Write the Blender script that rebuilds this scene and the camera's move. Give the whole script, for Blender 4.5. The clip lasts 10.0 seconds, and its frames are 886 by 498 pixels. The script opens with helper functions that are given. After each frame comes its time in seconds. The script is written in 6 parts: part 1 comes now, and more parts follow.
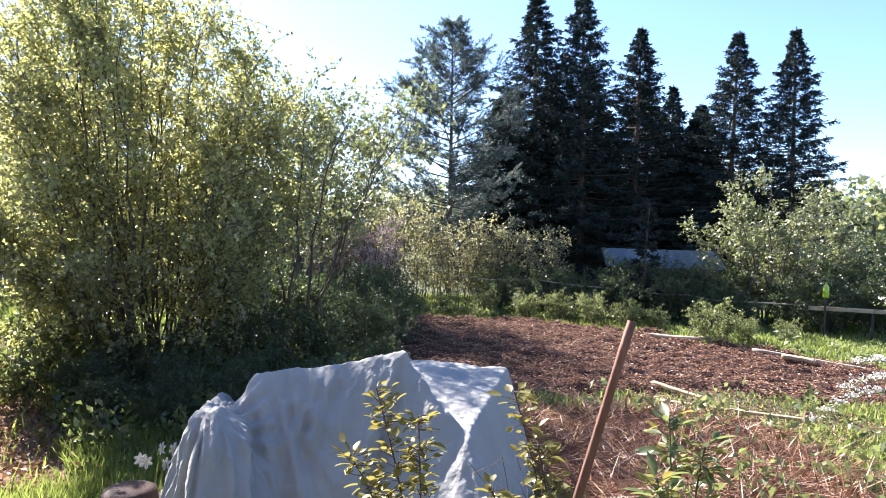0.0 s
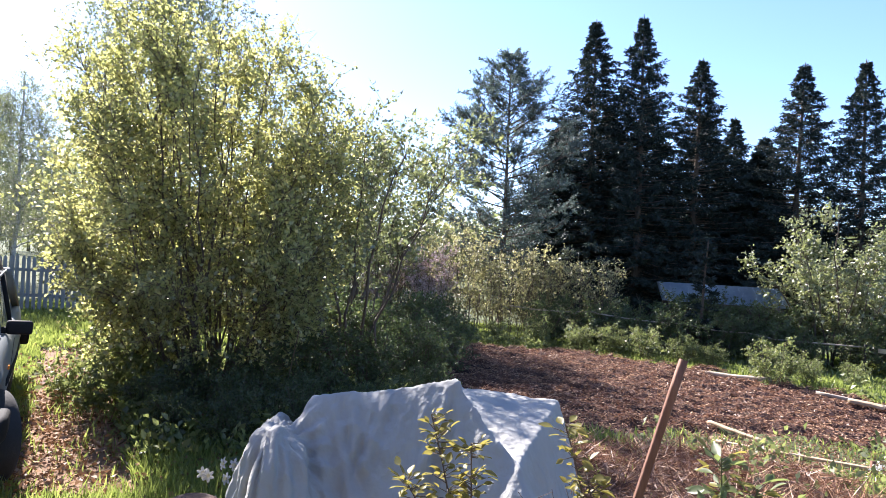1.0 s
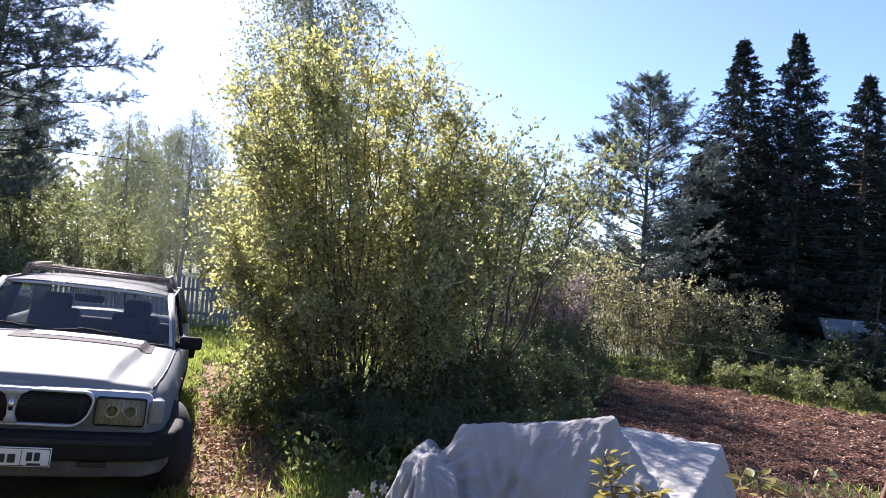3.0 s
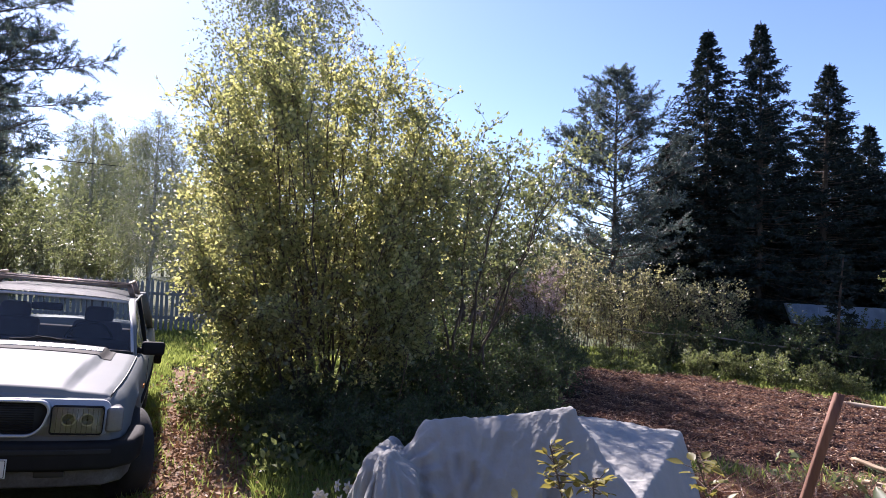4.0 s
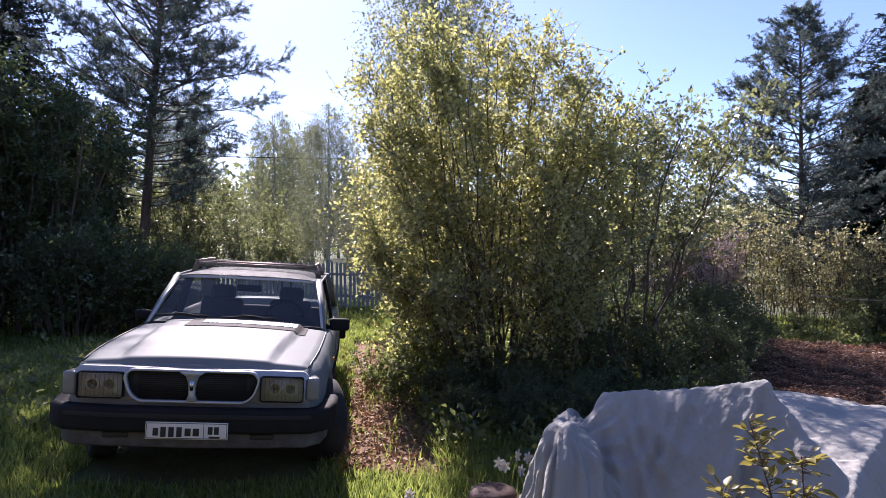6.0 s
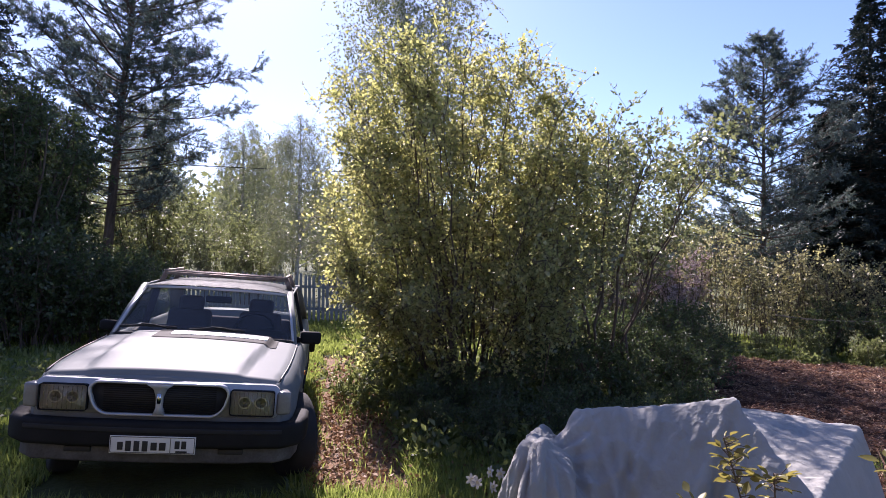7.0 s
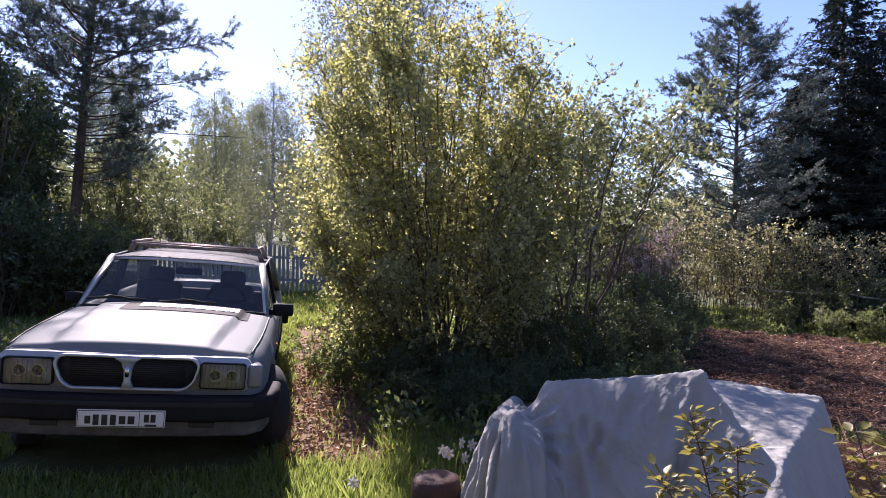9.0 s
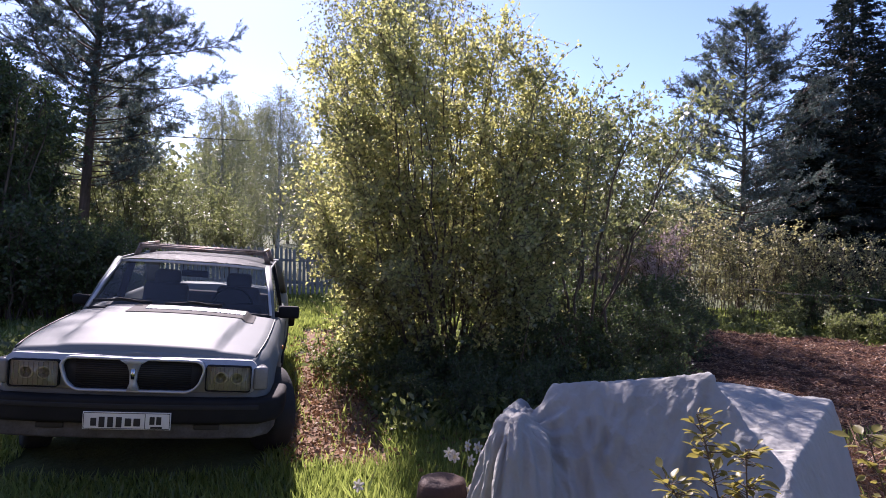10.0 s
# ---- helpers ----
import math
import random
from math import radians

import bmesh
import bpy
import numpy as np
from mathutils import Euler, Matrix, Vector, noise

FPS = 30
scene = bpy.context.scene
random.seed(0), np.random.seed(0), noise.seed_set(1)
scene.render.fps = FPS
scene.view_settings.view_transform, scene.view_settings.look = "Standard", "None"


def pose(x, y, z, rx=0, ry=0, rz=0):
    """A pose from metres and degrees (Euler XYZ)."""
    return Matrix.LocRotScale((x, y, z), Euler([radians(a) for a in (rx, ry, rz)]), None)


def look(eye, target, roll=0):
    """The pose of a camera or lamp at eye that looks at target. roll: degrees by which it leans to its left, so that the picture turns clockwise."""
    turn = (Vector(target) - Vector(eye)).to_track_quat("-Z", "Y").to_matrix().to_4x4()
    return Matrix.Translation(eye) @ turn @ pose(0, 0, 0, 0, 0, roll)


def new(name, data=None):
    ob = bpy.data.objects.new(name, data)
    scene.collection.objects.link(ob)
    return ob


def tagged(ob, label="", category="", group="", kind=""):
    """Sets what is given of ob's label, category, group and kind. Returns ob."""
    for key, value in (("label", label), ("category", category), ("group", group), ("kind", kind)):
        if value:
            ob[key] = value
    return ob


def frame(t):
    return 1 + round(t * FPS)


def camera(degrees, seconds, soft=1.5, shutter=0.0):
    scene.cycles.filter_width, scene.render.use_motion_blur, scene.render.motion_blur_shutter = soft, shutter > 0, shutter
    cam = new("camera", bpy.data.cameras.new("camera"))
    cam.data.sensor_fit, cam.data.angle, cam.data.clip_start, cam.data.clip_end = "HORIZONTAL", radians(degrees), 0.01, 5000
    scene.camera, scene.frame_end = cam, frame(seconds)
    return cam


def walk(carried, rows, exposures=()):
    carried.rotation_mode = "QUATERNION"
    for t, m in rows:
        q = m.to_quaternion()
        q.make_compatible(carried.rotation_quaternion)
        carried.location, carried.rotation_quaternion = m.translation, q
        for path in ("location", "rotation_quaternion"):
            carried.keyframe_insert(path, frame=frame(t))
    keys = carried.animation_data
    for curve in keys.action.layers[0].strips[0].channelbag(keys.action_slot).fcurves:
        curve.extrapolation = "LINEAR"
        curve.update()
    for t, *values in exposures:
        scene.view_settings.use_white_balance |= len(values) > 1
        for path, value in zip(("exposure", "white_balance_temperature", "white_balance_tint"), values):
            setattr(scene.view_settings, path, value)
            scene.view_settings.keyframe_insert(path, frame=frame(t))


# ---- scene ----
cam = camera(68.05, 10.0, soft=0.55)
PATH = [
    (0, (0.153, 0.131, 1.597), (0.119, 2.130, 1.525), 1.3),
    (0.5, (0.146, 0.092, 1.622), (0.024, 2.088, 1.595), 1.9),
    (1, (0.140, 0.023, 1.620), (-0.057, 2.013, 1.626), 2.8),
    (1.5, (0.057, 0.054, 1.603), (-0.166, 2.042, 1.606), 3.7),
    (2, (-0.064, 0.095, 1.592), (-0.376, 2.070, 1.543), 3.0),
    (2.5, (-0.130, 0.097, 1.586), (-0.565, 2.047, 1.496), 3.6),
    (3, (-0.022, 0.075, 1.615), (-0.604, 1.987, 1.681), 3.8),
    (3.2, (0.019, 0.087, 1.621), (-0.588, 1.990, 1.713), 3.4),
    (4.3, (0.101, 0.094, 1.621), (-0.391, 2.032, 1.667), 1.9),
    (4.5, (0.098, 0.081, 1.621), (-0.504, 1.987, 1.671), 1.0),
    (5, (0.106, 0.104, 1.610), (-0.590, 1.979, 1.609), 0.4),
    (5.5, (0.096, 0.099, 1.607), (-0.779, 1.897, 1.574), -0.4),
    (5.7, (0.076, 0.091, 1.610), (-0.906, 1.833, 1.563), -0.8),
    (6.8, (0.010, 0.041, 1.628), (-0.863, 1.840, 1.655), 0.6),
    (7, (0.007, 0.044, 1.620), (-0.872, 1.841, 1.636), 0.6),
    (7.5, (0.005, 0.077, 1.642), (-0.849, 1.885, 1.621), 0.4),
    (8, (-0.008, 0.060, 1.648), (-0.850, 1.873, 1.639), 0.6),
    (8.5, (-0.008, 0.062, 1.621), (-0.833, 1.882, 1.532), 1.0),
    (9, (0.012, 0.079, 1.633), (-0.799, 1.906, 1.561), 0.9),
    (9.5, (0.016, 0.105, 1.642), (-0.809, 1.926, 1.596), 0.8),
    (10, (0.013, 0.096, 1.627), (-0.817, 1.915, 1.563), 0.8),
]
walk(cam, [(t, look(eye, target, roll)) for t, eye, target, roll in PATH],
     [(0, 2.12, 6080, 18), (1.5, 2.0, 6080, 21), (2.5, 1.86, 6080, 25), (3.0, 1.68, 6080, 26), (4.5, 1.29, 6080, 29), (5.5, 1.30, 6100, 31), (10, 1.30, 6120, 34)])

# ---- light ----
SUN_TURN, SUN_HEIGHT = radians(45), radians(40)      # left of +y, above the horizon
sun_way = Vector((-math.sin(SUN_TURN) * math.cos(SUN_HEIGHT), math.cos(SUN_TURN) * math.cos(SUN_HEIGHT), math.sin(SUN_HEIGHT)))
sun = new("sun", bpy.data.lights.new("sun", "SUN"))
sun.data.energy, sun.data.angle, sun.data.color = 5.0, radians(0.53), (1.0, 0.93, 0.82)
sun.matrix_world = look(tuple(sun_way * 50), (0, 0, 0))
world = bpy.data.worlds.new("sky")
scene.world = world
world.use_nodes = True
wn = world.node_tree
sky = wn.nodes.new("ShaderNodeTexSky")
sky.sky_type, sky.sun_disc = "NISHITA", False
sky.sun_elevation, sky.sun_rotation = SUN_HEIGHT, -SUN_TURN
sky.air_density, sky.dust_density, sky.ozone_density = 0.8, 0.45, 4.6
wn.nodes["Background"].inputs["Strength"].default_value = 0.088
wn.links.new(sky.outputs[0], wn.nodes["Background"].inputs["Color"])
scene.view_settings.exposure = 0.0


# ---- materials ----
def material(name):
    m = bpy.data.materials.new(name)
    m.use_nodes = True
    m.node_tree.nodes.clear()
    return m, m.node_tree.nodes, m.node_tree.links


def ramp(nodes, links, source, stops):
    r = nodes.new("ShaderNodeValToRGB")
    while len(r.color_ramp.elements) < len(stops):
        r.color_ramp.elements.new(0.5)
    for e, (p, c) in zip(r.color_ramp.elements, stops):
        e.position, e.color = p, (*c, 1)
    links.new(source, r.inputs[0])
    return r.outputs[0]


def noise_out(nodes, links, scale, detail=4, rough=0.55, space="Object", stretch=None):
    n = nodes.new("ShaderNodeTexNoise")
    n.inputs["Scale"].default_value, n.inputs["Detail"].default_value, n.inputs["Roughness"].default_value = scale, detail, rough
    if space == "World":
        src = nodes.new("ShaderNodeNewGeometry").outputs["Position"]
    else:
        src = nodes.new("ShaderNodeTexCoord").outputs["Object"]
    if stretch:
        mp = nodes.new("ShaderNodeMapping")
        mp.inputs["Scale"].default_value = stretch
        links.new(src, mp.inputs[0])
        src = mp.outputs[0]
    links.new(src, n.inputs["Vector"])
    return n.outputs[0]


def surface(name, stops, scale=6, detail=5, rough=0.7, metal=0.0, bump=0.3, bump_scale=40, depth=0.01, coat=0.0, space="Object",
            stretch=None, rough_var=0.15, spec=0.5):
    """A solid surface: colour over noise at two scales, roughness variation and fine relief."""
    m, nodes, links = material(name)
    out, b = nodes.new("ShaderNodeOutputMaterial"), nodes.new("ShaderNodeBsdfPrincipled")
    big, fine = noise_out(nodes, links, scale, detail, 0.6, space, stretch), noise_out(nodes, links, bump_scale, 4, 0.6, space, stretch)
    mix = nodes.new("ShaderNodeMath")
    mix.operation = "MULTIPLY_ADD"
    mix.inputs[1].default_value = 0.35
    links.new(fine, mix.inputs[0])
    sub = nodes.new("ShaderNodeMath")
    sub.operation = "MULTIPLY_ADD"
    sub.inputs[1].default_value, sub.inputs[2].default_value = 0.8, -0.08
    links.new(big, sub.inputs[0])
    links.new(sub.outputs[0], mix.inputs[2])
    links.new(ramp(nodes, links, mix.outputs[0], stops), b.inputs["Base Color"])
    rr = nodes.new("ShaderNodeMath")
    rr.operation = "MULTIPLY_ADD"
    rr.inputs[1].default_value, rr.inputs[2].default_value = rough_var, rough - rough_var / 2
    links.new(big, rr.inputs[0])
    links.new(rr.outputs[0], b.inputs["Roughness"])
    b.inputs["Metallic"].default_value, b.inputs["Coat Weight"].default_value = metal, coat
    b.inputs["Coat Roughness"].default_value, b.inputs["Specular IOR Level"].default_value = 0.08, spec
    if bump:
        bp = nodes.new("ShaderNodeBump")
        bp.inputs["Strength"].default_value, bp.inputs["Distance"].default_value = bump, depth
        links.new(fine, bp.inputs["Height"])
        links.new(bp.outputs[0], b.inputs["Normal"])
    links.new(b.outputs[0], out.inputs[0])
    return m


def leafy(name, stops, through_share=0.45, gloss=0.06, rough=0.45, patch=0.5, lively=1.25):
    """Foliage: each leaf its own shade, larger patches of hue, light passing through the blade."""
    m, nodes, links = material(name)
    out = nodes.new("ShaderNodeOutputMaterial")
    isl = nodes.new("ShaderNodeNewGeometry").outputs["Random Per Island"]
    n = noise_out(nodes, links, 0.9, 3, 0.6, "World")
    mx = nodes.new("ShaderNodeMix")
    mx.inputs[0].default_value = patch
    links.new(isl, mx.inputs[2])
    links.new(n, mx.inputs[3])
    col = ramp(nodes, links, mx.outputs[0], stops)
    d, tr, g = nodes.new("ShaderNodeBsdfDiffuse"), nodes.new("ShaderNodeBsdfTranslucent"), nodes.new("ShaderNodeBsdfGlossy")
    g.inputs["Roughness"].default_value = rough
    links.new(col, d.inputs[0])
    hs = nodes.new("ShaderNodeHueSaturation")
    hs.inputs["Value"].default_value, hs.inputs["Saturation"].default_value, hs.inputs["Hue"].default_value = lively * 1.3, 0.98, 0.488
    links.new(col, hs.inputs["Color"])
    links.new(hs.outputs[0], tr.inputs[0])
    m1, m2 = nodes.new("ShaderNodeMixShader"), nodes.new("ShaderNodeMixShader")
    m1.inputs[0].default_value, m2.inputs[0].default_value = through_share, gloss
    links.new(d.outputs[0], m1.inputs[1])
    links.new(tr.outputs[0], m1.inputs[2])
    links.new(m1.outputs[0], m2.inputs[1])
    links.new(g.outputs[0], m2.inputs[2])
    links.new(m2.outputs[0], out.inputs[0])
    return m


def glassy(name, tint=(0.9, 0.93, 0.92), gloss_rough=0.03):
    m, nodes, links = material(name)
    out, t, g, fr, mx = (nodes.new("ShaderNode" + k) for k in ("OutputMaterial", "BsdfTransparent", "BsdfGlossy", "Fresnel", "MixShader"))
    t.inputs[0].default_value = (*tint, 1)
    g.inputs["Roughness"].default_value = gloss_rough
    fr.inputs[0].default_value = 1.5
    links.new(fr.outputs[0], mx.inputs[0])
    links.new(t.outputs[0], mx.inputs[1])
    links.new(g.outputs[0], mx.inputs[2])
    links.new(mx.outputs[0], out.inputs[0])
    return m


GRASS_GROUND = surface("grassy_earth", [(0.25, (0.035, 0.03, 0.014)), (0.45, (0.06, 0.075, 0.022)), (0.7, (0.10, 0.13, 0.035))], 1.3, 6, 0.95, bump=0.9, bump_scale=22, depth=0.05, space="World")
SOIL = surface("tilled_soil", [(0.25, (0.024, 0.012, 0.008)), (0.45, (0.060, 0.029, 0.019)), (0.62, (0.118, 0.060, 0.039)), (0.8, (0.19, 0.112, 0.072))], 2.2, 8, 0.95, bump=1.0, bump_scale=16, depth=0.07, space="World")
TRACK = surface("dry_track_earth", [(0.3, (0.12, 0.066, 0.036)), (0.55, (0.25, 0.15, 0.085)), (0.8, (0.38, 0.27, 0.17))], 3, 7, 0.95, bump=0.9, bump_scale=30, depth=0.03, space="World")
STRAW = leafy("dry_straw", [(0.1, (0.085, 0.038, 0.026)), (0.45, (0.23, 0.118, 0.070)), (0.75, (0.41, 0.25, 0.145)), (1.0, (0.58, 0.44, 0.27))], 0.15, 0.05, patch=0.25, lively=0.8)
GRASS = leafy("fresh_grass", [(0.15, (0.08, 0.115, 0.022)), (0.5, (0.155, 0.21, 0.042)), (0.85, (0.25, 0.30, 0.07)), (1.0, (0.36, 0.33, 0.13))], 0.6, 0.05)
SHRUB_LEAF = leafy("spring_shrub_leaf", [(0.2, (0.16, 0.185, 0.056)), (0.5, (0.285, 0.305, 0.095)), (0.8, (0.415, 0.40, 0.14)), (1.0, (0.51, 0.445, 0.195))], 0.71, 0.08)
# dark green of evergreens and weeds; on the low shrubs it carries shade
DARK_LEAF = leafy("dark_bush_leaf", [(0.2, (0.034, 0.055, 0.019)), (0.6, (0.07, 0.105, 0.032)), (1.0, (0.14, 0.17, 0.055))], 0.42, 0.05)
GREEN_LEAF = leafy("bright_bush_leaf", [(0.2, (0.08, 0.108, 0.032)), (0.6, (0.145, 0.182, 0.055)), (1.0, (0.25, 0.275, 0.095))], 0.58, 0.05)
BROWN_LEAF = leafy("budding_hedge_leaf", [(0.1, (0.14, 0.13, 0.06)), (0.5, (0.22, 0.225, 0.088)), (0.8, (0.33, 0.32, 0.13)), (1.0, (0.56, 0.49, 0.40))], 0.55, 0.08)
BIRCH_LEAF = leafy("birch_leaf", [(0.2, (0.09, 0.115, 0.04)), (0.6, (0.15, 0.18, 0.06)), (1.0, (0.25, 0.26, 0.10))], 0.55, 0.12)
SPRUCE_NEEDLE = leafy("spruce_needles", [(0.2, (0.015, 0.026, 0.023)), (0.6, (0.027, 0.041, 0.034)), (0.9, (0.042, 0.050, 0.036)), (1.0, (0.085, 0.06, 0.04))], 0.15, 0.03, patch=0.4, lively=0.8)
PINE_NEEDLE = leafy("pine_needles", [(0.2, (0.05, 0.075, 0.065)), (0.6, (0.085, 0.12, 0.10)), (1.0, (0.14, 0.165, 0.12))], 0.3, 0.08)
DRY_LEAF = leafy("fallen_leaves", [(0.1, (0.10, 0.055, 0.028)), (0.5, (0.24, 0.135, 0.065)), (0.85, (0.38, 0.25, 0.13)), (1.0, (0.50, 0.39, 0.25))], 0.2, 0.03, patch=0.3, lively=0.8)
ROSE_LEAF = leafy("rose_leaf", [(0.1, (0.085, 0.09, 0.02)), (0.5, (0.21, 0.19, 0.04)), (0.85, (0.36, 0.29, 0.075)), (1.0, (0.34, 0.18, 0.075))], 0.5, 0.04)
BLOSSOM = leafy("white_blossom", [(0.1, (0.55, 0.52, 0.46)), (1.0, (0.80, 0.79, 0.76))], 0.3, 0.03, patch=0.2, lively=0.75)
PINK_BLOSSOM = leafy("pale_pink_blossom", [(0.1, (0.42, 0.30, 0.28)), (1.0, (0.72, 0.62, 0.60))], 0.35, 0.03, patch=0.2, lively=0.75)
BARK = surface("grey_brown_bark", [(0.3, (0.05, 0.038, 0.028)), (0.55, (0.12, 0.09, 0.065)), (0.8, (0.21, 0.17, 0.13))], 9, 6, 0.9, bump=0.9, bump_scale=60, depth=0.012, stretch=(1, 1, 0.25))
PINE_BARK = surface("pine_bark", [(0.3, (0.055, 0.040, 0.031)), (0.55, (0.125, 0.085, 0.062)), (0.8, (0.21, 0.14, 0.10))], 6, 6, 0.9, bump=1.0, bump_scale=30, depth=0.02, stretch=(1, 1, 0.3))
BIRCH_BARK = surface("birch_bark", [(0.38, (0.04, 0.035, 0.03)), (0.46, (0.55, 0.53, 0.48)), (0.8, (0.72, 0.70, 0.65))], 7, 5, 0.8, bump=0.4, bump_scale=30, stretch=(0.5, 0.5, 2.5))
STAKE_WOOD = surface("weathered_red_brown_stake", [(0.25, (0.06, 0.026, 0.016)), (0.5, (0.15, 0.068, 0.04)), (0.8, (0.27, 0.14, 0.09))], 7, 6, 0.8, bump=0.7, bump_scale=50, depth=0.006, stretch=(2, 2, 0.15))
GREY_WOOD = surface("weathered_grey_wood", [(0.25, (0.15, 0.12, 0.09)), (0.5, (0.32, 0.27, 0.21)), (0.8, (0.50, 0.45, 0.37))], 5, 6, 0.85, bump=0.6, bump_scale=45, depth=0.006, stretch=(0.2, 2, 2))
PALE_WOOD = surface("sawn_pale_board", [(0.25, (0.22, 0.15, 0.09)), (0.5, (0.38, 0.28, 0.17)), (0.8, (0.52, 0.41, 0.28))], 4, 6, 0.8, bump=0.4, bump_scale=45, depth=0.004, stretch=(0.2, 2, 2))
FENCE_WOOD = surface("painted_grey_pickets", [(0.3, (0.20, 0.195, 0.18)), (0.6, (0.36, 0.355, 0.335)), (0.85, (0.50, 0.49, 0.46))], 6, 5, 0.85, bump=0.4, bump_scale=40, stretch=(2, 2, 0.3))
DARK_WOOD = surface("old_dark_planks", [(0.3, (0.025, 0.02, 0.016)), (0.6, (0.06, 0.048, 0.038)), (0.85, (0.12, 0.10, 0.08))], 5, 5, 0.9, bump=0.5, bump_scale=40, stretch=(2, 2, 0.3))
ROOF_SHEET = surface("blue_grey_roof_sheet", [(0.3, (0.34, 0.46, 0.62)), (0.6, (0.42, 0.55, 0.70)), (0.85, (0.50, 0.62, 0.74))], 2, 5, 0.45, metal=0.1, bump=0.2, bump_scale=20)
CLAY = surface("brown_clay", [(0.3, (0.03, 0.013, 0.009)), (0.6, (0.075, 0.034, 0.022)), (0.85, (0.14, 0.075, 0.052))], 7, 5, 0.75, bump=0.5, bump_scale=60)
STEM_GREEN = surface("green_cane", [(0.3, (0.05, 0.06, 0.02)), (0.6, (0.10, 0.09, 0.035)), (0.85, (0.17, 0.12, 0.06))], 12, 4, 0.6, bump=0.3, bump_scale=80)
DRY_STEM = surface("dry_brown_stalk", [(0.3, (0.09, 0.055, 0.03)), (0.6, (0.19, 0.12, 0.07)), (0.85, (0.32, 0.23, 0.14))], 12, 4, 0.8, bump=0.3, bump_scale=80)
PAINT = surface("silver_grey_car_paint", [(0.3, (0.150, 0.165, 0.162)), (0.6, (0.175, 0.19, 0.186)), (0.85, (0.20, 0.215, 0.21))], 3, 4, 0.55, metal=0.0, bump=0.04, bump_scale=120, depth=0.001, coat=0.0, spec=0.07)
BLACK_PLASTIC = surface("black_bumper_plastic", [(0.3, (0.010, 0.010, 0.010)), (0.6, (0.017, 0.017, 0.017)), (0.85, (0.035, 0.031, 0.027))], 5, 5, 0.75, bump=0.2, bump_scale=150, depth=0.002, spec=0.15)
RUBBER = surface("tyre_rubber", [(0.3, (0.012, 0.012, 0.012)), (0.6, (0.02, 0.02, 0.019)), (0.85, (0.05, 0.042, 0.032))], 6, 5, 0.85, bump=0.5, bump_scale=60, depth=0.004)
RIM = surface("steel_rim", [(0.3, (0.25, 0.25, 0.25)), (0.85, (0.42, 0.42, 0.41))], 6, 4, 0.45, metal=0.7, bump=0.1)
CHROME = surface("dull_chrome", [(0.3, (0.55, 0.55, 0.54)), (0.85, (0.72, 0.72, 0.70))], 9, 4, 0.22, metal=1.0, bump=0.05)
TRIM_GREY = surface("grey_grille_trim", [(0.3, (0.40, 0.41, 0.42)), (0.85, (0.52, 0.53, 0.54))], 9, 4, 0.35, metal=0.3, bump=0.05)
# dirt, and the shade below the bumper put into the grey
SHADED_DIRTY_APRON = surface("dirty_shaded_apron", [(0.3, (0.035, 0.03, 0.026)), (0.6, (0.10, 0.095, 0.09)), (0.85, (0.18, 0.18, 0.175))], 6, 5, 0.75, bump=0.2, bump_scale=60)
# boards of the wall added out of view behind the viewer
UNSEEN_WALL_WOOD = surface("brown_unseen_wall_boards", [(0.3, (0.10, 0.075, 0.055)), (0.85, (0.22, 0.17, 0.13))], 4, 5, 0.85, bump=0.4, bump_scale=40, stretch=(2, 2, 0.3))
CLOTH = surface("dark_seat_cloth", [(0.3, (0.022, 0.022, 0.025)), (0.85, (0.05, 0.05, 0.055))], 9, 4, 0.95, bump=0.5, bump_scale=200, depth=0.002)
REFLECTOR = surface("lamp_reflector", [(0.3, (0.52, 0.52, 0.50)), (0.85, (0.72, 0.72, 0.69))], 14, 3, 0.35, metal=0.3, bump=0.3, bump_scale=50, depth=0.01)
AMBER = surface("amber_lens", [(0.3, (0.55, 0.16, 0.02)), (0.85, (0.65, 0.22, 0.03))], 9, 3, 0.2, bump=0.2, bump_scale=90)
SMOKE = surface("clear_indicator_lens", [(0.3, (0.16, 0.16, 0.155)), (0.85, (0.26, 0.255, 0.24))], 9, 3, 0.2, bump=0.3, bump_scale=90)
PLATE_WHITE = surface("plate_white", [(0.3, (0.66, 0.65, 0.60)), (0.85, (0.76, 0.75, 0.71))], 9, 4, 0.45, bump=0.1)
INK = surface("black_ink", [(0.3, (0.015, 0.015, 0.015)), (0.85, (0.03, 0.03, 0.03))], 9, 3, 0.6, bump=0.0)
RACK_METAL = surface("rusty_rack_metal", [(0.3, (0.12, 0.07, 0.05)), (0.55, (0.28, 0.22, 0.18)), (0.85, (0.45, 0.42, 0.38))], 9, 5, 0.5, metal=0.5, bump=0.3, bump_scale=80)
WIRE = surface("wire_black", [(0.3, (0.02, 0.02, 0.02)), (0.85, (0.04, 0.04, 0.04))], 9, 3, 0.6, bump=0.0)
BOTTLE = leafy("yellow_green_plastic", [(0.1, (0.42, 0.58, 0.03)), (1.0, (0.52, 0.68, 0.05))], 0.5, 0.1, rough=0.2, patch=0.3, lively=0.8)
YELLOW = leafy("daffodil_cup", [(0.1, (0.66, 0.58, 0.34)), (1.0, (0.74, 0.68, 0.44))], 0.3, 0.03, lively=0.75)
GLASS = glassy("window_glass")
LENS = glassy("lamp_glass", (0.85, 0.86, 0.84), 0.08)
MIRROR = surface("mirror_silver", [(0.3, (0.8, 0.8, 0.8)), (0.85, (0.85, 0.85, 0.85))], 3, 2, 0.03, metal=1.0, bump=0.0, rough_var=0.01)


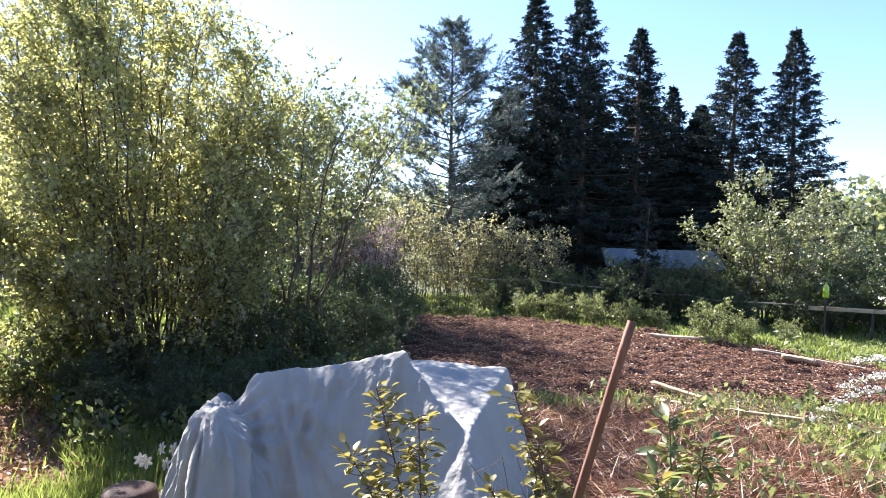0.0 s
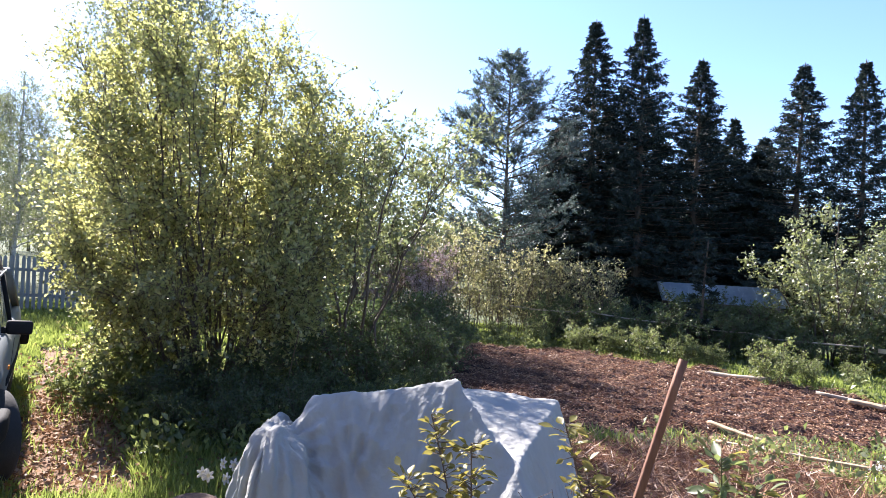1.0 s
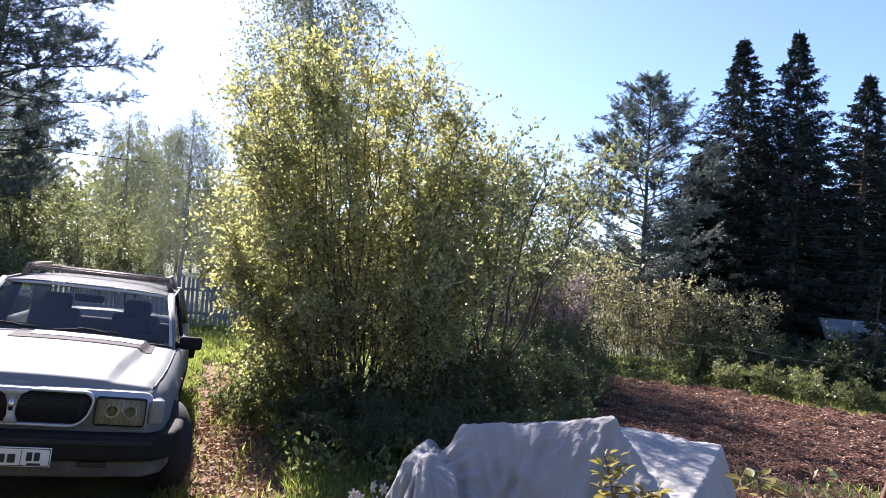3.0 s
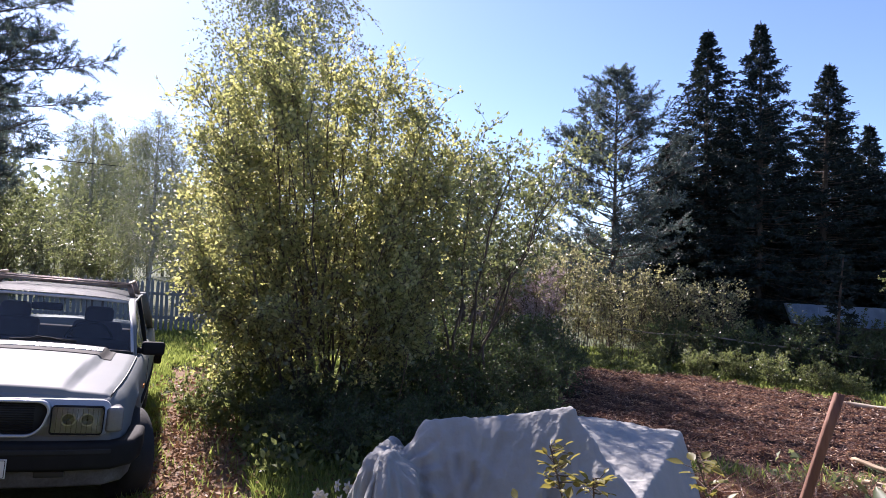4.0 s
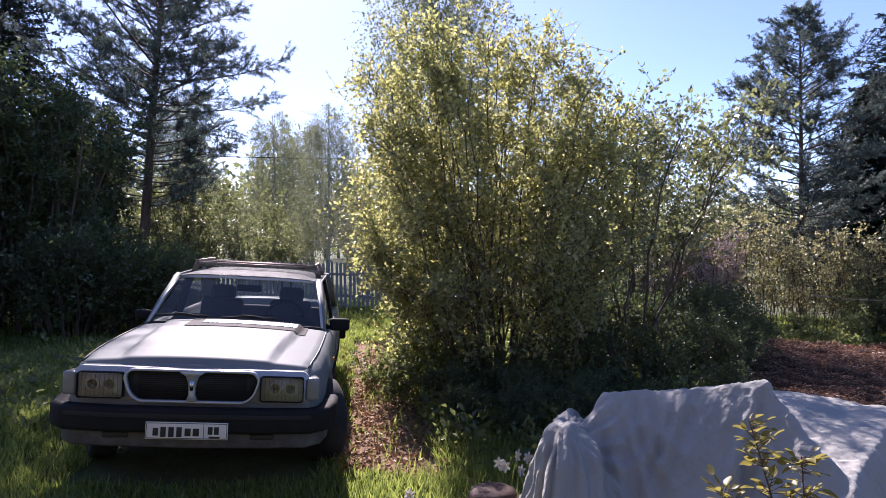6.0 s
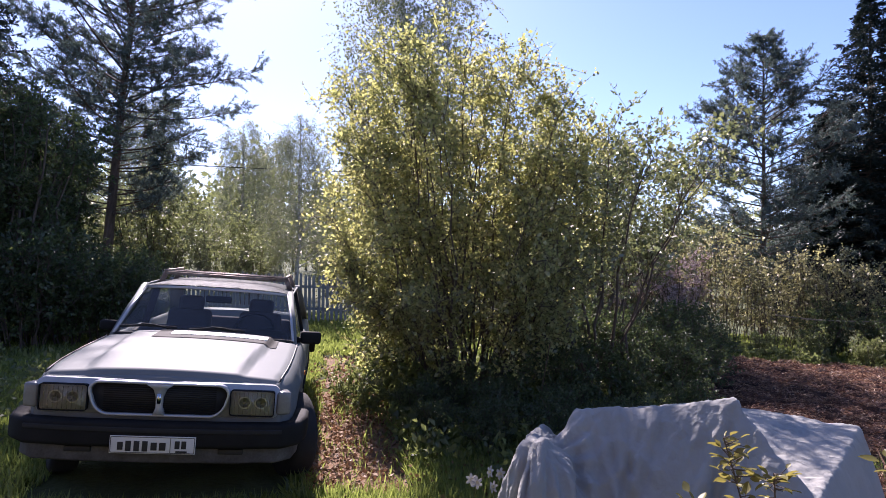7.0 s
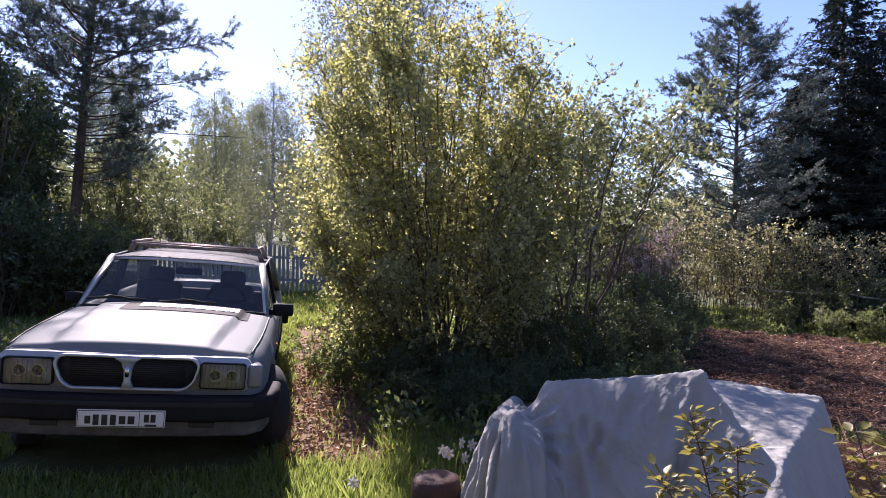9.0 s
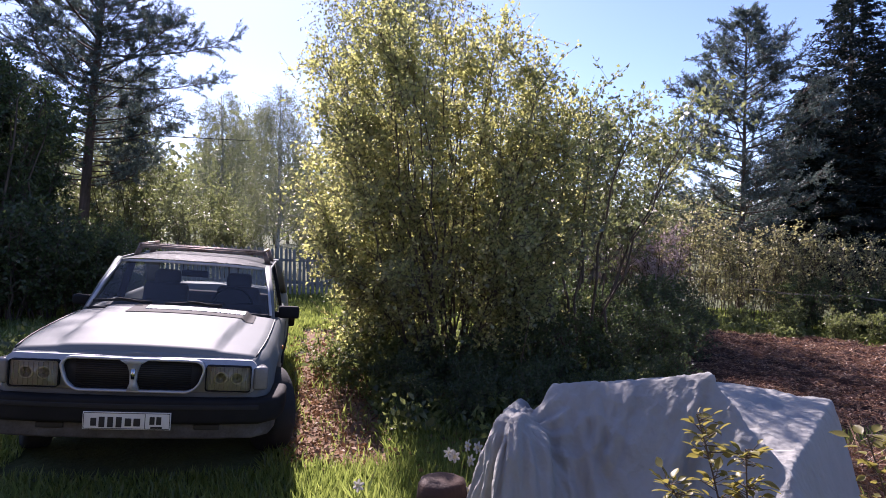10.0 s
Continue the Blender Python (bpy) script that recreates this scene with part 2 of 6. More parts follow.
def tarp_material():
    m, nodes, links = material("white_garden_fleece")
    out, d, tr, mx = (nodes.new("ShaderNode" + k) for k in ("OutputMaterial", "BsdfDiffuse", "BsdfTranslucent", "MixShader"))
    col = ramp(nodes, links, noise_out(nodes, links, 3.5, 6, 0.6), [(0.3, (0.43, 0.43, 0.405)), (0.55, (0.475, 0.475, 0.445)), (0.8, (0.51, 0.51, 0.48))])
    links.new(col, d.inputs[0])
    links.new(col, tr.inputs[0])
    bp = nodes.new("ShaderNodeBump")
    bp.inputs["Strength"].default_value, bp.inputs["Distance"].default_value = 0.75, 0.011
    ridge = nodes.new("ShaderNodeMath")
    ridge.operation, ridge.inputs[1].default_value = "SUBTRACT", 0.5
    links.new(noise_out(nodes, links, 9, 2, 0.5, stretch=(1.0, 1.0, 0.6)), ridge.inputs[0])
    sharp = nodes.new("ShaderNodeMath")
    sharp.operation = "ABSOLUTE"
    links.new(ridge.outputs[0], sharp.inputs[0])
    both = nodes.new("ShaderNodeMath")
    both.operation, both.inputs[1].default_value = "MULTIPLY_ADD", -4.5
    links.new(sharp.outputs[0], both.inputs[0])
    links.new(noise_out(nodes, links, 30, 3, 0.5), both.inputs[2])
    links.new(both.outputs[0], bp.inputs["Height"])
    links.new(bp.outputs[0], d.inputs["Normal"])
    mx.inputs[0].default_value = 0.32
    links.new(d.outputs[0], mx.inputs[1])
    links.new(tr.outputs[0], mx.inputs[2])
    links.new(mx.outputs[0], out.inputs[0])
    return m


FLEECE = tarp_material()


# ---- mesh helpers ----
def empty_thing(name, m, label, category, group="", kind=""):
    ob = new(name)
    ob.empty_display_size = 0.1
    ob.matrix_world = m
    return tagged(ob, label, category, group, kind)


def part(name, bm, mat, parent, label="", m=None, smooth=True):
    """Links a bmesh (or a ready mesh) as ONE mesh object under a thing or a part."""
    if isinstance(bm, bpy.types.Mesh):
        me = bm
    else:
        me = bpy.data.meshes.new(name)
        bm.to_mesh(me)
        bm.free()
        if smooth:
            me.polygons.foreach_set("use_smooth", [True] * len(me.polygons))
    if mat and not me.materials:
        me.materials.append(mat)
    ob = new(name, me)
    if parent:
        ob.parent = parent
    if m is not None:
        ob.matrix_basis = m
    if label:
        ob["label"] = label
    return ob


def np_mesh(name, verts, faces, mat, smooth=False, mats=None, index=None):
    """A mesh from arrays: verts (n, 3), faces (k, corners)."""
    verts, faces = np.asarray(verts, np.float32), np.asarray(faces, np.int32)
    me = bpy.data.meshes.new(name)
    me.vertices.add(len(verts))
    me.vertices.foreach_set("co", verts.ravel())
    k, c = faces.shape
    me.loops.add(k * c)
    me.loops.foreach_set("vertex_index", faces.ravel())
    me.polygons.add(k)
    me.polygons.foreach_set("loop_start", np.arange(0, k * c, c, dtype=np.int32))
    if smooth:
        me.polygons.foreach_set("use_smooth", np.ones(k, bool))
    for one in (mats or [mat]):
        me.materials.append(one)
    if index is not None:
        me.polygons.foreach_set("material_index", np.asarray(index, np.int32))
    me.update(calc_edges=True)
    return me


def unit(a):
    return a / np.maximum(np.linalg.norm(a, axis=-1, keepdims=True), 1e-9)


def blades(rng, P, D, length, width, fold=0.35):
    """Leaves as folded diamonds: P feet, D ways, one quad each. Returns verts, faces."""
    n = len(P)
    D = unit(D)
    S = unit(np.cross(D, unit(rng.normal(size=(n, 3)))))
    N = np.cross(S, D)
    L, Wd = np.broadcast_to(length, n)[:, None], np.broadcast_to(width, n)[:, None]
    mid = P + D * L * 0.45
    V = np.stack([P, mid + S * Wd / 2 + N * Wd * fold, P + D * L, mid - S * Wd / 2 + N * Wd * fold], 1).reshape(-1, 3)
    return V, np.arange(4 * n).reshape(-1, 4)


def tubes(segs, sides=5):
    """Tapered round pieces. segs: rows of p0, p1, r0, r1."""
    S = np.asarray(segs, float)
    a, b, r0, r1 = S[:, :3], S[:, 3:6], S[:, 6:7], S[:, 7:8]
    d = unit(b - a)
    helper = np.where(np.abs(d[:, 2:3]) > 0.9, [[1.0, 0, 0]], [[0, 0, 1.0]])
    u = unit(np.cross(d, helper))
    v = np.cross(d, u)
    n = len(S)
    ang = np.arange(sides) / sides * 2 * np.pi
    ring = u[:, None] * np.cos(ang)[None, :, None] + v[:, None] * np.sin(ang)[None, :, None]
    V = np.concatenate([a[:, None] + ring * r0[:, None], b[:, None] + ring * r1[:, None]], 1).reshape(-1, 3)
    i = np.arange(sides)
    j = (i + 1) % sides
    F = np.stack([i, j, j + sides, i + sides], 1)
    return V, (F[None] + (np.arange(n) * 2 * sides)[:, None, None]).reshape(-1, 4)


def joined(pairs):
    V, F, o = [], [], 0
    for v, f in pairs:
        V.append(v)
        F.append(f + o)
        o += len(v)
    return np.concatenate(V), np.concatenate(F)


def stroke(points, r0, r1):
    pts = np.asarray(points, float)
    rad = np.linspace(r0, r1, len(pts))
    return [(*pts[i], *pts[i + 1], rad[i], rad[i + 1]) for i in range(len(pts) - 1)]


def slab(sx, sy, sz, bevel=0.0, segments=2):
    bm = bmesh.new()
    bmesh.ops.create_cube(bm, size=1)
    bmesh.ops.scale(bm, vec=(sx, sy, sz), verts=bm.verts)
    if bevel:
        bmesh.ops.bevel(bm, geom=bm.edges[:], offset=bevel, segments=segments, affect="EDGES", profile=0.5)
    return bm


def moved(bm, m):
    bm.transform(m)
    return bm


def sweep(path, section, close_ends=True):
    """A flat section (across, up) carried along a path; across is level, square to the path."""
    bm = bmesh.new()
    path = [Vector(p) for p in path]
    rings = []
    for i, p in enumerate(path):
        d = (path[min(i + 1, len(path) - 1)] - path[max(i - 1, 0)]).normalized()
        s = d.cross(Vector((0, 0, 1)))
        s = s.normalized() if s.length > 1e-4 else Vector((1, 0, 0))
        up = s.cross(d)
        rings.append([bm.verts.new(p + s * a + up * b) for a, b in section])
    n = len(section)
    for r, q in zip(rings, rings[1:]):
        for k in range(n):
            bm.faces.new((r[k], r[(k + 1) % n], q[(k + 1) % n], q[k]))
    if close_ends:
        bm.faces.new(rings[0][::-1])
        bm.faces.new(rings[-1])
    bmesh.ops.recalc_face_normals(bm, faces=bm.faces)
    return bm


def rounded(w, h, r, n=4):
    """The outline of a rectangle with rounded corners."""
    pts = []
    for cx, cy, a0 in ((w / 2 - r, h / 2 - r, 0), (-w / 2 + r, h / 2 - r, 90), (-w / 2 + r, -h / 2 + r, 180), (w / 2 - r, -h / 2 + r, 270)):
        for k in range(n + 1):
            a = radians(a0 + 90 * k / n)
            pts.append((cx + r * math.cos(a), cy + r * math.sin(a)))
    return pts


def lathe(profile, sides=20):
    """A turned shape round z from (radius, height) rows."""
    bm = bmesh.new()
    rings = [[bm.verts.new((r * math.cos(2 * math.pi * k / sides), r * math.sin(2 * math.pi * k / sides), z)) for k in range(sides)] for r, z in profile]
    for a, b in zip(rings, rings[1:]):
        for k in range(sides):
            bm.faces.new((a[k], a[(k + 1) % sides], b[(k + 1) % sides], b[k]))
    bm.faces.new(rings[0][::-1])
    bm.faces.new(rings[-1])
    return bm


# ---- ground ----
CAR_PLACE = Vector((-3.566, 3.056, -0.088))
CAR_TURN = 36.33


def relief(x, y):
    """The lie of the land, without clods: it falls gently away to the right and ahead."""
    x, y = np.asarray(x, float), np.asarray(y, float)
    s = 0.74 * x + 0.68 * y
    z = -0.12 - 0.528 * np.tanh(s / 16)
    side = (x + 4.99) * 0.806 + (y - 4.99) * 0.592
    far = np.hypot(x + 4.99, y - 4.99)
    return z + (0.026 - 0.034 * np.clip(side, -2, 2)) * np.exp(-(far / 4.0) ** 4)


def inside(x, y, poly):
    x, y = np.asarray(x, float), np.asarray(y, float)
    hit = np.zeros(x.shape, bool)
    for (x0, y0), (x1, y1) in zip(poly, poly[1:] + poly[:1]):
        cross = ((y0 > y) != (y1 > y)) & (x < (x1 - x0) * (y - y0) / (y1 - y0 + 1e-12) + x0)
        hit ^= cross
    return hit


FIELD = [(-1.3, 13.7), (1.2, 14.4), (3.6, 13.5), (4.7, 12.2), (5.8, 11.0), (7.0, 9.9), (9.5, 8.2), (8.6, 6.6), (4.4, 7.9), (2.6, 8.0), (1.4, 7.4), (0.4, 7.2), (-0.6, 8.4), (-1.3, 10.4)]
STRAW_BED = [(0.75, 5.0), (0.9, 6.6), (1.6, 7.1), (2.4, 6.9), (3.6, 6.2), (3.2, 4.6), (2.0, 3.6), (1.0, 3.6)]


def wander(x, y):
    return 0.18 * np.sin(3.1 * x + 1.7 * y) + 0.14 * np.sin(5.3 * y - 2.2 * x + 1) + 0.08 * np.sin(11 * x + 7 * y)


def on_field(x, y):
    w = wander(x, y)
    return inside(x + w, y + w * 0.7, FIELD)


def on_straw(x, y):
    w = wander(x, y) * 1.3
    return inside(x + w, y - w, STRAW_BED)


def on_track(x, y):
    """Two wheel ruts that run on from the car."""
    along = (x - CAR_PLACE.x) * -0.592 + (y - CAR_PLACE.y) * 0.806
    side = (x - CAR_PLACE.x) * 0.806 + (y - CAR_PLACE.y) * 0.592 + 0.4 * wander(x, y)
    return (along > 0.3) & (along < 7.0) & (np.abs(side - 1.34 - 0.03 * along) < 0.40)


def furrow(x, y):
    return np.sin((x * 0.28 + y * 0.96) * 2 * np.pi / 0.5 + 0.8 * np.sin(x * 0.9) + 0.5 * np.sin(y * 1.7 + x * 2.3))


def clods(x, y):
    z = 0.018 * np.sin(2.3 * x + 0.6 * y) * np.sin(1.9 * y - 0.4 * x)
    row = furrow(x, y)
    lump = np.sin(9.1 * x + 3 * np.sin(2 * y)) * np.sin(8.3 * y + 2 * np.sin(3 * x)) + 0.6 * np.sin(19 * x + 4 * y) * np.sin(17 * y - 5 * x)
    return z + on_field(x, y) * (0.07 * row + 0.03 * lump) + on_straw(x, y) * 0.02 * lump - on_track(x, y) * 0.03


def land(x, y):
    return relief(x, y) + clods(x, y)


def build_ground():
    fine_x, fine_y = np.arange(-7.5, 8.5, 0.075), np.arange(1.5, 15.5, 0.075)
    steps = np.geomspace(0.15, 260, 26).cumsum()
    X = np.concatenate([fine_x[0] - steps[::-1], fine_x, fine_x[-1] + steps])
    Y = np.concatenate([fine_y[0] - steps[::-1], fine_y, fine_y[-1] + steps])
    gx, gy = np.meshgrid(X, Y, indexing="ij")
    z = land(gx, gy)
    nx, ny = gx.shape
    V = np.stack([gx, gy, z], -1).reshape(-1, 3)
    i = np.arange(nx * ny).reshape(nx, ny)
    F = np.stack([i[:-1, :-1], i[1:, :-1], i[1:, 1:], i[:-1, 1:]], -1).reshape(-1, 4)
    cx, cy = V[F].mean(1)[:, 0], V[F].mean(1)[:, 1]
    idx = np.where(on_field(cx, cy) | on_straw(cx, cy), 1, np.where(on_track(cx, cy), 2, 0))
    me = np_mesh("ground", V, F, None, True, [GRASS_GROUND, SOIL, TRACK], idx)
    tagged(new("ground", me), "grassy garden ground with a tilled plot and ruts", "ground", kind="structure")


build_ground()

# a plain unseen wall, added behind the viewer, closes the place and dims fill
fill_wall = moved(slab(13.0, 0.25, 3.4, 0.01), pose(0.5, -1.7, 1.45))
tagged(part("wall_unseen", fill_wall, UNSEEN_WALL_WOOD, None), "plain brown board wall added out of view to block sky light", "wall", kind="structure")


# ---- plants ----
def bezier(a, b, c, n):
    t = np.linspace(0, 1, n)[:, None]
    return (1 - t) ** 2 * a + 2 * t * (1 - t) * b + t * t * c


def leafy_crown(seed, mains, sides=10, side_len=(0.4, 0.9), twigs=5, twig_len=(0.2, 0.4), leaves=7, leaf=(0.05, 0.03), lift=0.3, droop=0.0,
                start=0.3, girth=1.0, tip_bias=1.0, thin_wood=True):
    """Limbs, branches, twigs and leaves. mains: rows of (foot, bend, tip, radius). Returns wood and leaf arrays."""
    rng = np.random.default_rng(seed)
    segs, P, D = [], [], []
    for foot, bend, tip, r in mains:
        foot, bend, tip = (np.asarray(v, float) for v in (foot, bend, tip))
        line = bezier(foot, bend, tip, 9)
        line[1:-1] += rng.normal(size=(7, 3)) * 0.012 * np.linalg.norm(tip - foot)
        segs += stroke(line, r, r * 0.22)
        for _ in range(sides):
            k = start + (1 - start) * rng.random() ** tip_bias
            f = k * 8
            i = min(int(f), 7)
            p = line[i] + (line[i + 1] - line[i]) * (f - i)
            way = unit(line[i + 1] - line[i])
            out = unit(unit(rng.normal(size=3)) + way * 0.7 + np.array([0, 0, lift]))
            ln = rng.uniform(*side_len) * (1.15 - 0.5 * k)
            q = p + out * ln + np.array([0, 0, -droop * ln])
            branch = bezier(p, p + out * ln * 0.55 + np.array([0, 0, 0.06 * ln]), q, 5)
            rr = max(0.004, r * 0.3 * (1.1 - k)) * girth
            segs += stroke(branch, rr, rr * 0.35)
            for _ in range(twigs):
                g = rng.uniform(0.2, 1.0) * 4
                j = min(int(g), 3)
                a = branch[j] + (branch[j + 1] - branch[j]) * (g - j)
                o2 = unit(unit(rng.normal(size=3)) + out * 0.8 + np.array([0, 0, lift * 0.6 - droop]))
                l2 = rng.uniform(*twig_len)
                e = a + o2 * l2 + np.array([0, 0, -droop * l2 * 0.8])
                if thin_wood:
                    segs.append((*a, *e, rr * 0.35 + 0.001, 0.0012))
                u = rng.random((leaves, 1)) ** 0.8
                P.append(a + (e - a) * u + rng.normal(size=(leaves, 3)) * 0.02)
                D.append(unit(rng.normal(size=(leaves, 3)) + o2 * 0.7 + np.array([0, 0, -0.25 - droop])))
    P, D = np.concatenate(P), np.concatenate(D)
    size = rng.uniform(0.65, 1.25, len(P))
    return tubes(segs, 5), blades(rng, P, D, size * leaf[0], size * leaf[1])


def plant_meshes(name, seed, mains, bark, leafmat, **kw):
    wood, crown = leafy_crown(seed, mains, **kw)
    return np_mesh(name + "_wood", *wood, bark, True), np_mesh(name + "_leaves", *crown, leafmat)


def plant(name, label, category, x, y, meshes, wood_name="branchwork", scale=1.0, turn=0.0, group="", sink=0.03, tall=1.0, kind=""):
    ob = empty_thing(name, pose(x, y, float(land(x, y)) - sink, 0, 0, turn) @ Matrix.Diagonal((scale, scale, scale * tall, 1)), label, category, group, kind)
    part(wood_name, meshes[0], None, ob)
    part("foliage" if category != "tree" else "crown", meshes[1], None, ob)
    return ob


def fan(seed, count, height, spread, foot=0.3, r=0.03, lean=(0, 0), low=0.55):
    """Stems that rise from one foot and open out."""
    rng = np.random.default_rng(seed)
    rows = []
    for k in range(count):
        a = 2 * np.pi * (k + rng.random() * 0.8) / count
        s = spread * math.sqrt(rng.uniform(0.05, 1.0))
        h = height * (1.0 - (1 - low) * (s / spread) ** 2) * rng.uniform(0.86, 1.04)
        f = np.array([foot * rng.random() * math.cos(a), foot * rng.random() * math.sin(a), 0])
        tip = np.array([s * math.cos(a) + lean[0], s * math.sin(a) + lean[1], h])
        rows.append((f, f * 0.5 + tip * np.array([0.35, 0.35, 0.62]), tip, r * rng.uniform(0.6, 1.1)))
    return rows


def single_trunk(seed, height, spread, r, first=0.25, count=22, rise=0.5, lean=(0, 0)):
    """One trunk with limbs up its length."""
    rng = np.random.default_rng(seed)
    top = np.array([lean[0], lean[1], height])
    rows = [(np.zeros(3), np.array([lean[0] * 0.3, lean[1] * 0.3, height * 0.5]), top, r)]
    for k in range(count):
        u = first + (0.96 - first) * (k + rng.random()) / count
        p = top * u
        a = k * 2.4 + rng.random()
        ln = spread * (1.05 - 0.75 * (u - first) / (1 - first)) * rng.uniform(0.75, 1.1)
        tip = p + np.array([ln * math.cos(a), ln * math.sin(a), ln * rise])
        rows.append((p, p + (tip - p) * 0.5 + np.array([0, 0, -0.1 * ln]), tip, r * 0.4 * (1.05 - u)))
    return rows


def conifer(seed, height, width, kind, dense=1.0):
    """Spruce: tiers of sweeping boughs hung with twigs. Pine: open upturned limbs with tufts of needles."""
    rng = np.random.default_rng(seed)
    segs, P, D, L = [], [], [], []
    spruce = kind == "spruce"
    lean = rng.normal(size=2) * 0.012 * height
    axis = [np.array([lean[0] * u * u, lean[1] * u * u, height * u]) for u in np.linspace(0, 1, 12)]
    segs += stroke(axis, height * (0.016 if spruce else 0.0115), 0.012)
    boughs = int(height * (32 if spruce else 13) * dense)
    for k in range(boughs):
        u = (0.05 if spruce else 0.20) + (0.985 - (0.05 if spruce else 0.20)) * ((k + rng.random()) / boughs)
        p = np.array([lean[0] * u * u, lean[1] * u * u, height * u])
        a = k * 2.399 + rng.normal() * 0.4
        if spruce:
            ln = width * (1.0 - u) ** 0.95 * min(1.0, 0.35 + (1 - u) * 5) * rng.choice([rng.uniform(0.5, 0.9), rng.uniform(0.8, 1.18)]) + 0.06
            sag, tipup = -0.30 * (1 - u) + 0.30 * u, 0.16
        else:
            v = (u - 0.2) / 0.8
            ln = width * float(np.interp(v, [0, 0.15, 0.4, 0.7, 0.9, 1], [0.55, 0.95, 1.0, 0.64, 0.36, 0.12])) * rng.choice([rng.uniform(0.35, 0.65), rng.uniform(0.7, 1.12)])
            sag, tipup = rng.uniform(-0.12, 0.2) + 0.42 * v, 0.35
        out = np.array([math.cos(a), math.sin(a), 0.0])
        bend = p + out * ln * 0.55 + np.array([0, 0, sag * ln * 0.75])
        tip = p + out * ln + np.array([0, 0, (sag + tipup * 0.6) * ln])
        line = bezier(p, bend, tip, 6)
        segs += stroke(line, (0.012 + 0.010 * ln) * (0.8 if spruce else 0.72), 0.004)
        cross = np.array([-out[1], out[0], 0.0])
        if spruce:
            count = int(7 + 15 * ln)
            for _ in range(count):
                t = rng.uniform(0.12, 1.0) ** 0.8
                f = t * 5
                i = min(int(f), 4)
                q = line[i] + (line[i + 1] - line[i]) * (f - i)
                tw = unit(cross * rng.choice([-1, 1]) * rng.uniform(0.3, 1.0) + out * 0.8 + np.array([0, 0, rng.uniform(-0.75, 0.12)]))
                tl = rng.uniform(0.14, 0.36) * (1.15 - 0.5 * t) * min(1.0, 0.25 + 0.8 * ln)
                m = 7
                s = np.linspace(0, 1, m)[:, None]
                P.append(q + tw * tl * s)
                D.append(unit(tw + rng.normal(size=(m, 3)) * 0.55))
                L.append(rng.uniform(0.07, 0.15, m))
        else:
            count = int(7 + 15 * ln)
            for _ in range(count):
                t = rng.uniform(0.22, 1.0) ** 0.65
                f = t * 5
                i = min(int(f), 4)
                q = line[i] + (line[i + 1] - line[i]) * (f - i)
                tw = unit(cross * rng.normal() * 0.9 + out * 0.5 + np.array([0, 0, rng.uniform(-0.25, 1.0)]))
                tl = rng.uniform(0.1, 0.55) * (0.5 + 0.5 * min(ln, 1.3))
                e = q + tw * tl
                segs.append((*q, *e, 0.006, 0.003))
                m = 40
                s = 0.45 + 0.55 * rng.random((m, 1))
                P.append(q + (e - q) * s)
                D.append(unit(tw * 0.8 + rng.normal(size=(m, 3)) * 0.8))
                L.append(rng.uniform(0.06, 0.115, m))
    P, D, L = np.concatenate(P), np.concatenate(D), np.concatenate(L)
    wide = L * (0.30 if spruce else 0.17)
    name = kind
    return (np_mesh(name + "_wood", *tubes(segs, 6), PINE_BARK if not spruce else BARK, True),
            np_mesh(name + "_needles", *blades(rng, P, D, L, wide, 0.15), SPRUCE_NEEDLE if spruce else PINE_NEEDLE))


# spruces in a row behind the garden
SPRUCES = [conifer(11, 10.0, 3.1, "spruce", 1.15), conifer(12, 10.0, 2.9, "spruce", 1.15)]
for x, y, top, wide, which, turn in ((3.25, 26.4, 11.2, 1.15, 0, 10), (4.95, 25.3, 10.95, 1.0, 1, 80), (7.0, 25.5, 9.35, 1.1, 0, 200), (8.7, 26.4, 7.4, 1.0, 1, 140),
                                     (10.2, 24.4, 9.0, 1.05, 0, 300), (12.0, 23.5, 8.9, 0.95, 1, 20), (1.7, 26.5, 6.8, 1.1, 1, 250), (8.0, 27.5, 7.8, 1.2, 0, 40), (5.6, 27.8, 8.6, 1.2, 1, 330),
                                     (2.6, 28.2, 7.6, 1.3, 0, 70), (4.1, 28.5, 8.2, 1.3, 1, 190), (10.2, 28.0, 7.0, 1.3, 0, 260), (9.4, 25.6, 6.0, 1.3, 1, 90)):
    g = float(land(x, y))
    k = (top - g) / 10.0
    ob = empty_thing("spruce_tree", pose(x, y, g - 0.05, 0, 0, turn) @ Matrix.Diagonal((wide * k ** 0.5, wide * k ** 0.5, k, 1)),
                     "tall dark spruce standing behind the garden fence", "tree", "row of spruces")
    part("trunk", SPRUCES[which][0], None, ob)
    part("crown", SPRUCES[which][1], None, ob)

# young spruce in front of the shed
young = conifer(13, 2.8, 0.42, "spruce", 0.42)
plant("young_spruce", "young thin spruce in front of the blue shed roof", "tree", 4.56, 15.4, young, "trunk")

# pines
pine = conifer(21, 8.35, 2.3, "pine", 1.15)
plant("pine_tree", "slender pine with an open blue-green crown", "tree", 0.0, 20.2, pine, "trunk", 1.0, 30)
left_pine = conifer(22, 11.0, 2.9, "pine", 1.2)
ob = plant("pine_tree", "tall leaning pine behind the parked car", "tree", -16.2, 12.05, left_pine, "trunk", 1.18, 200)
ob.matrix_world = ob.matrix_world @ pose(0, 0, 0, 0, 0, -200) @ pose(0, 0, 0, -1.2, 4.4, 0) @ pose(0, 0, 0, 0, 0, 200)
plant("pine_tree", "distant pine at the edge of the garden", "tree", 17.0, 23.5, pine, "trunk", 0.5, 130)

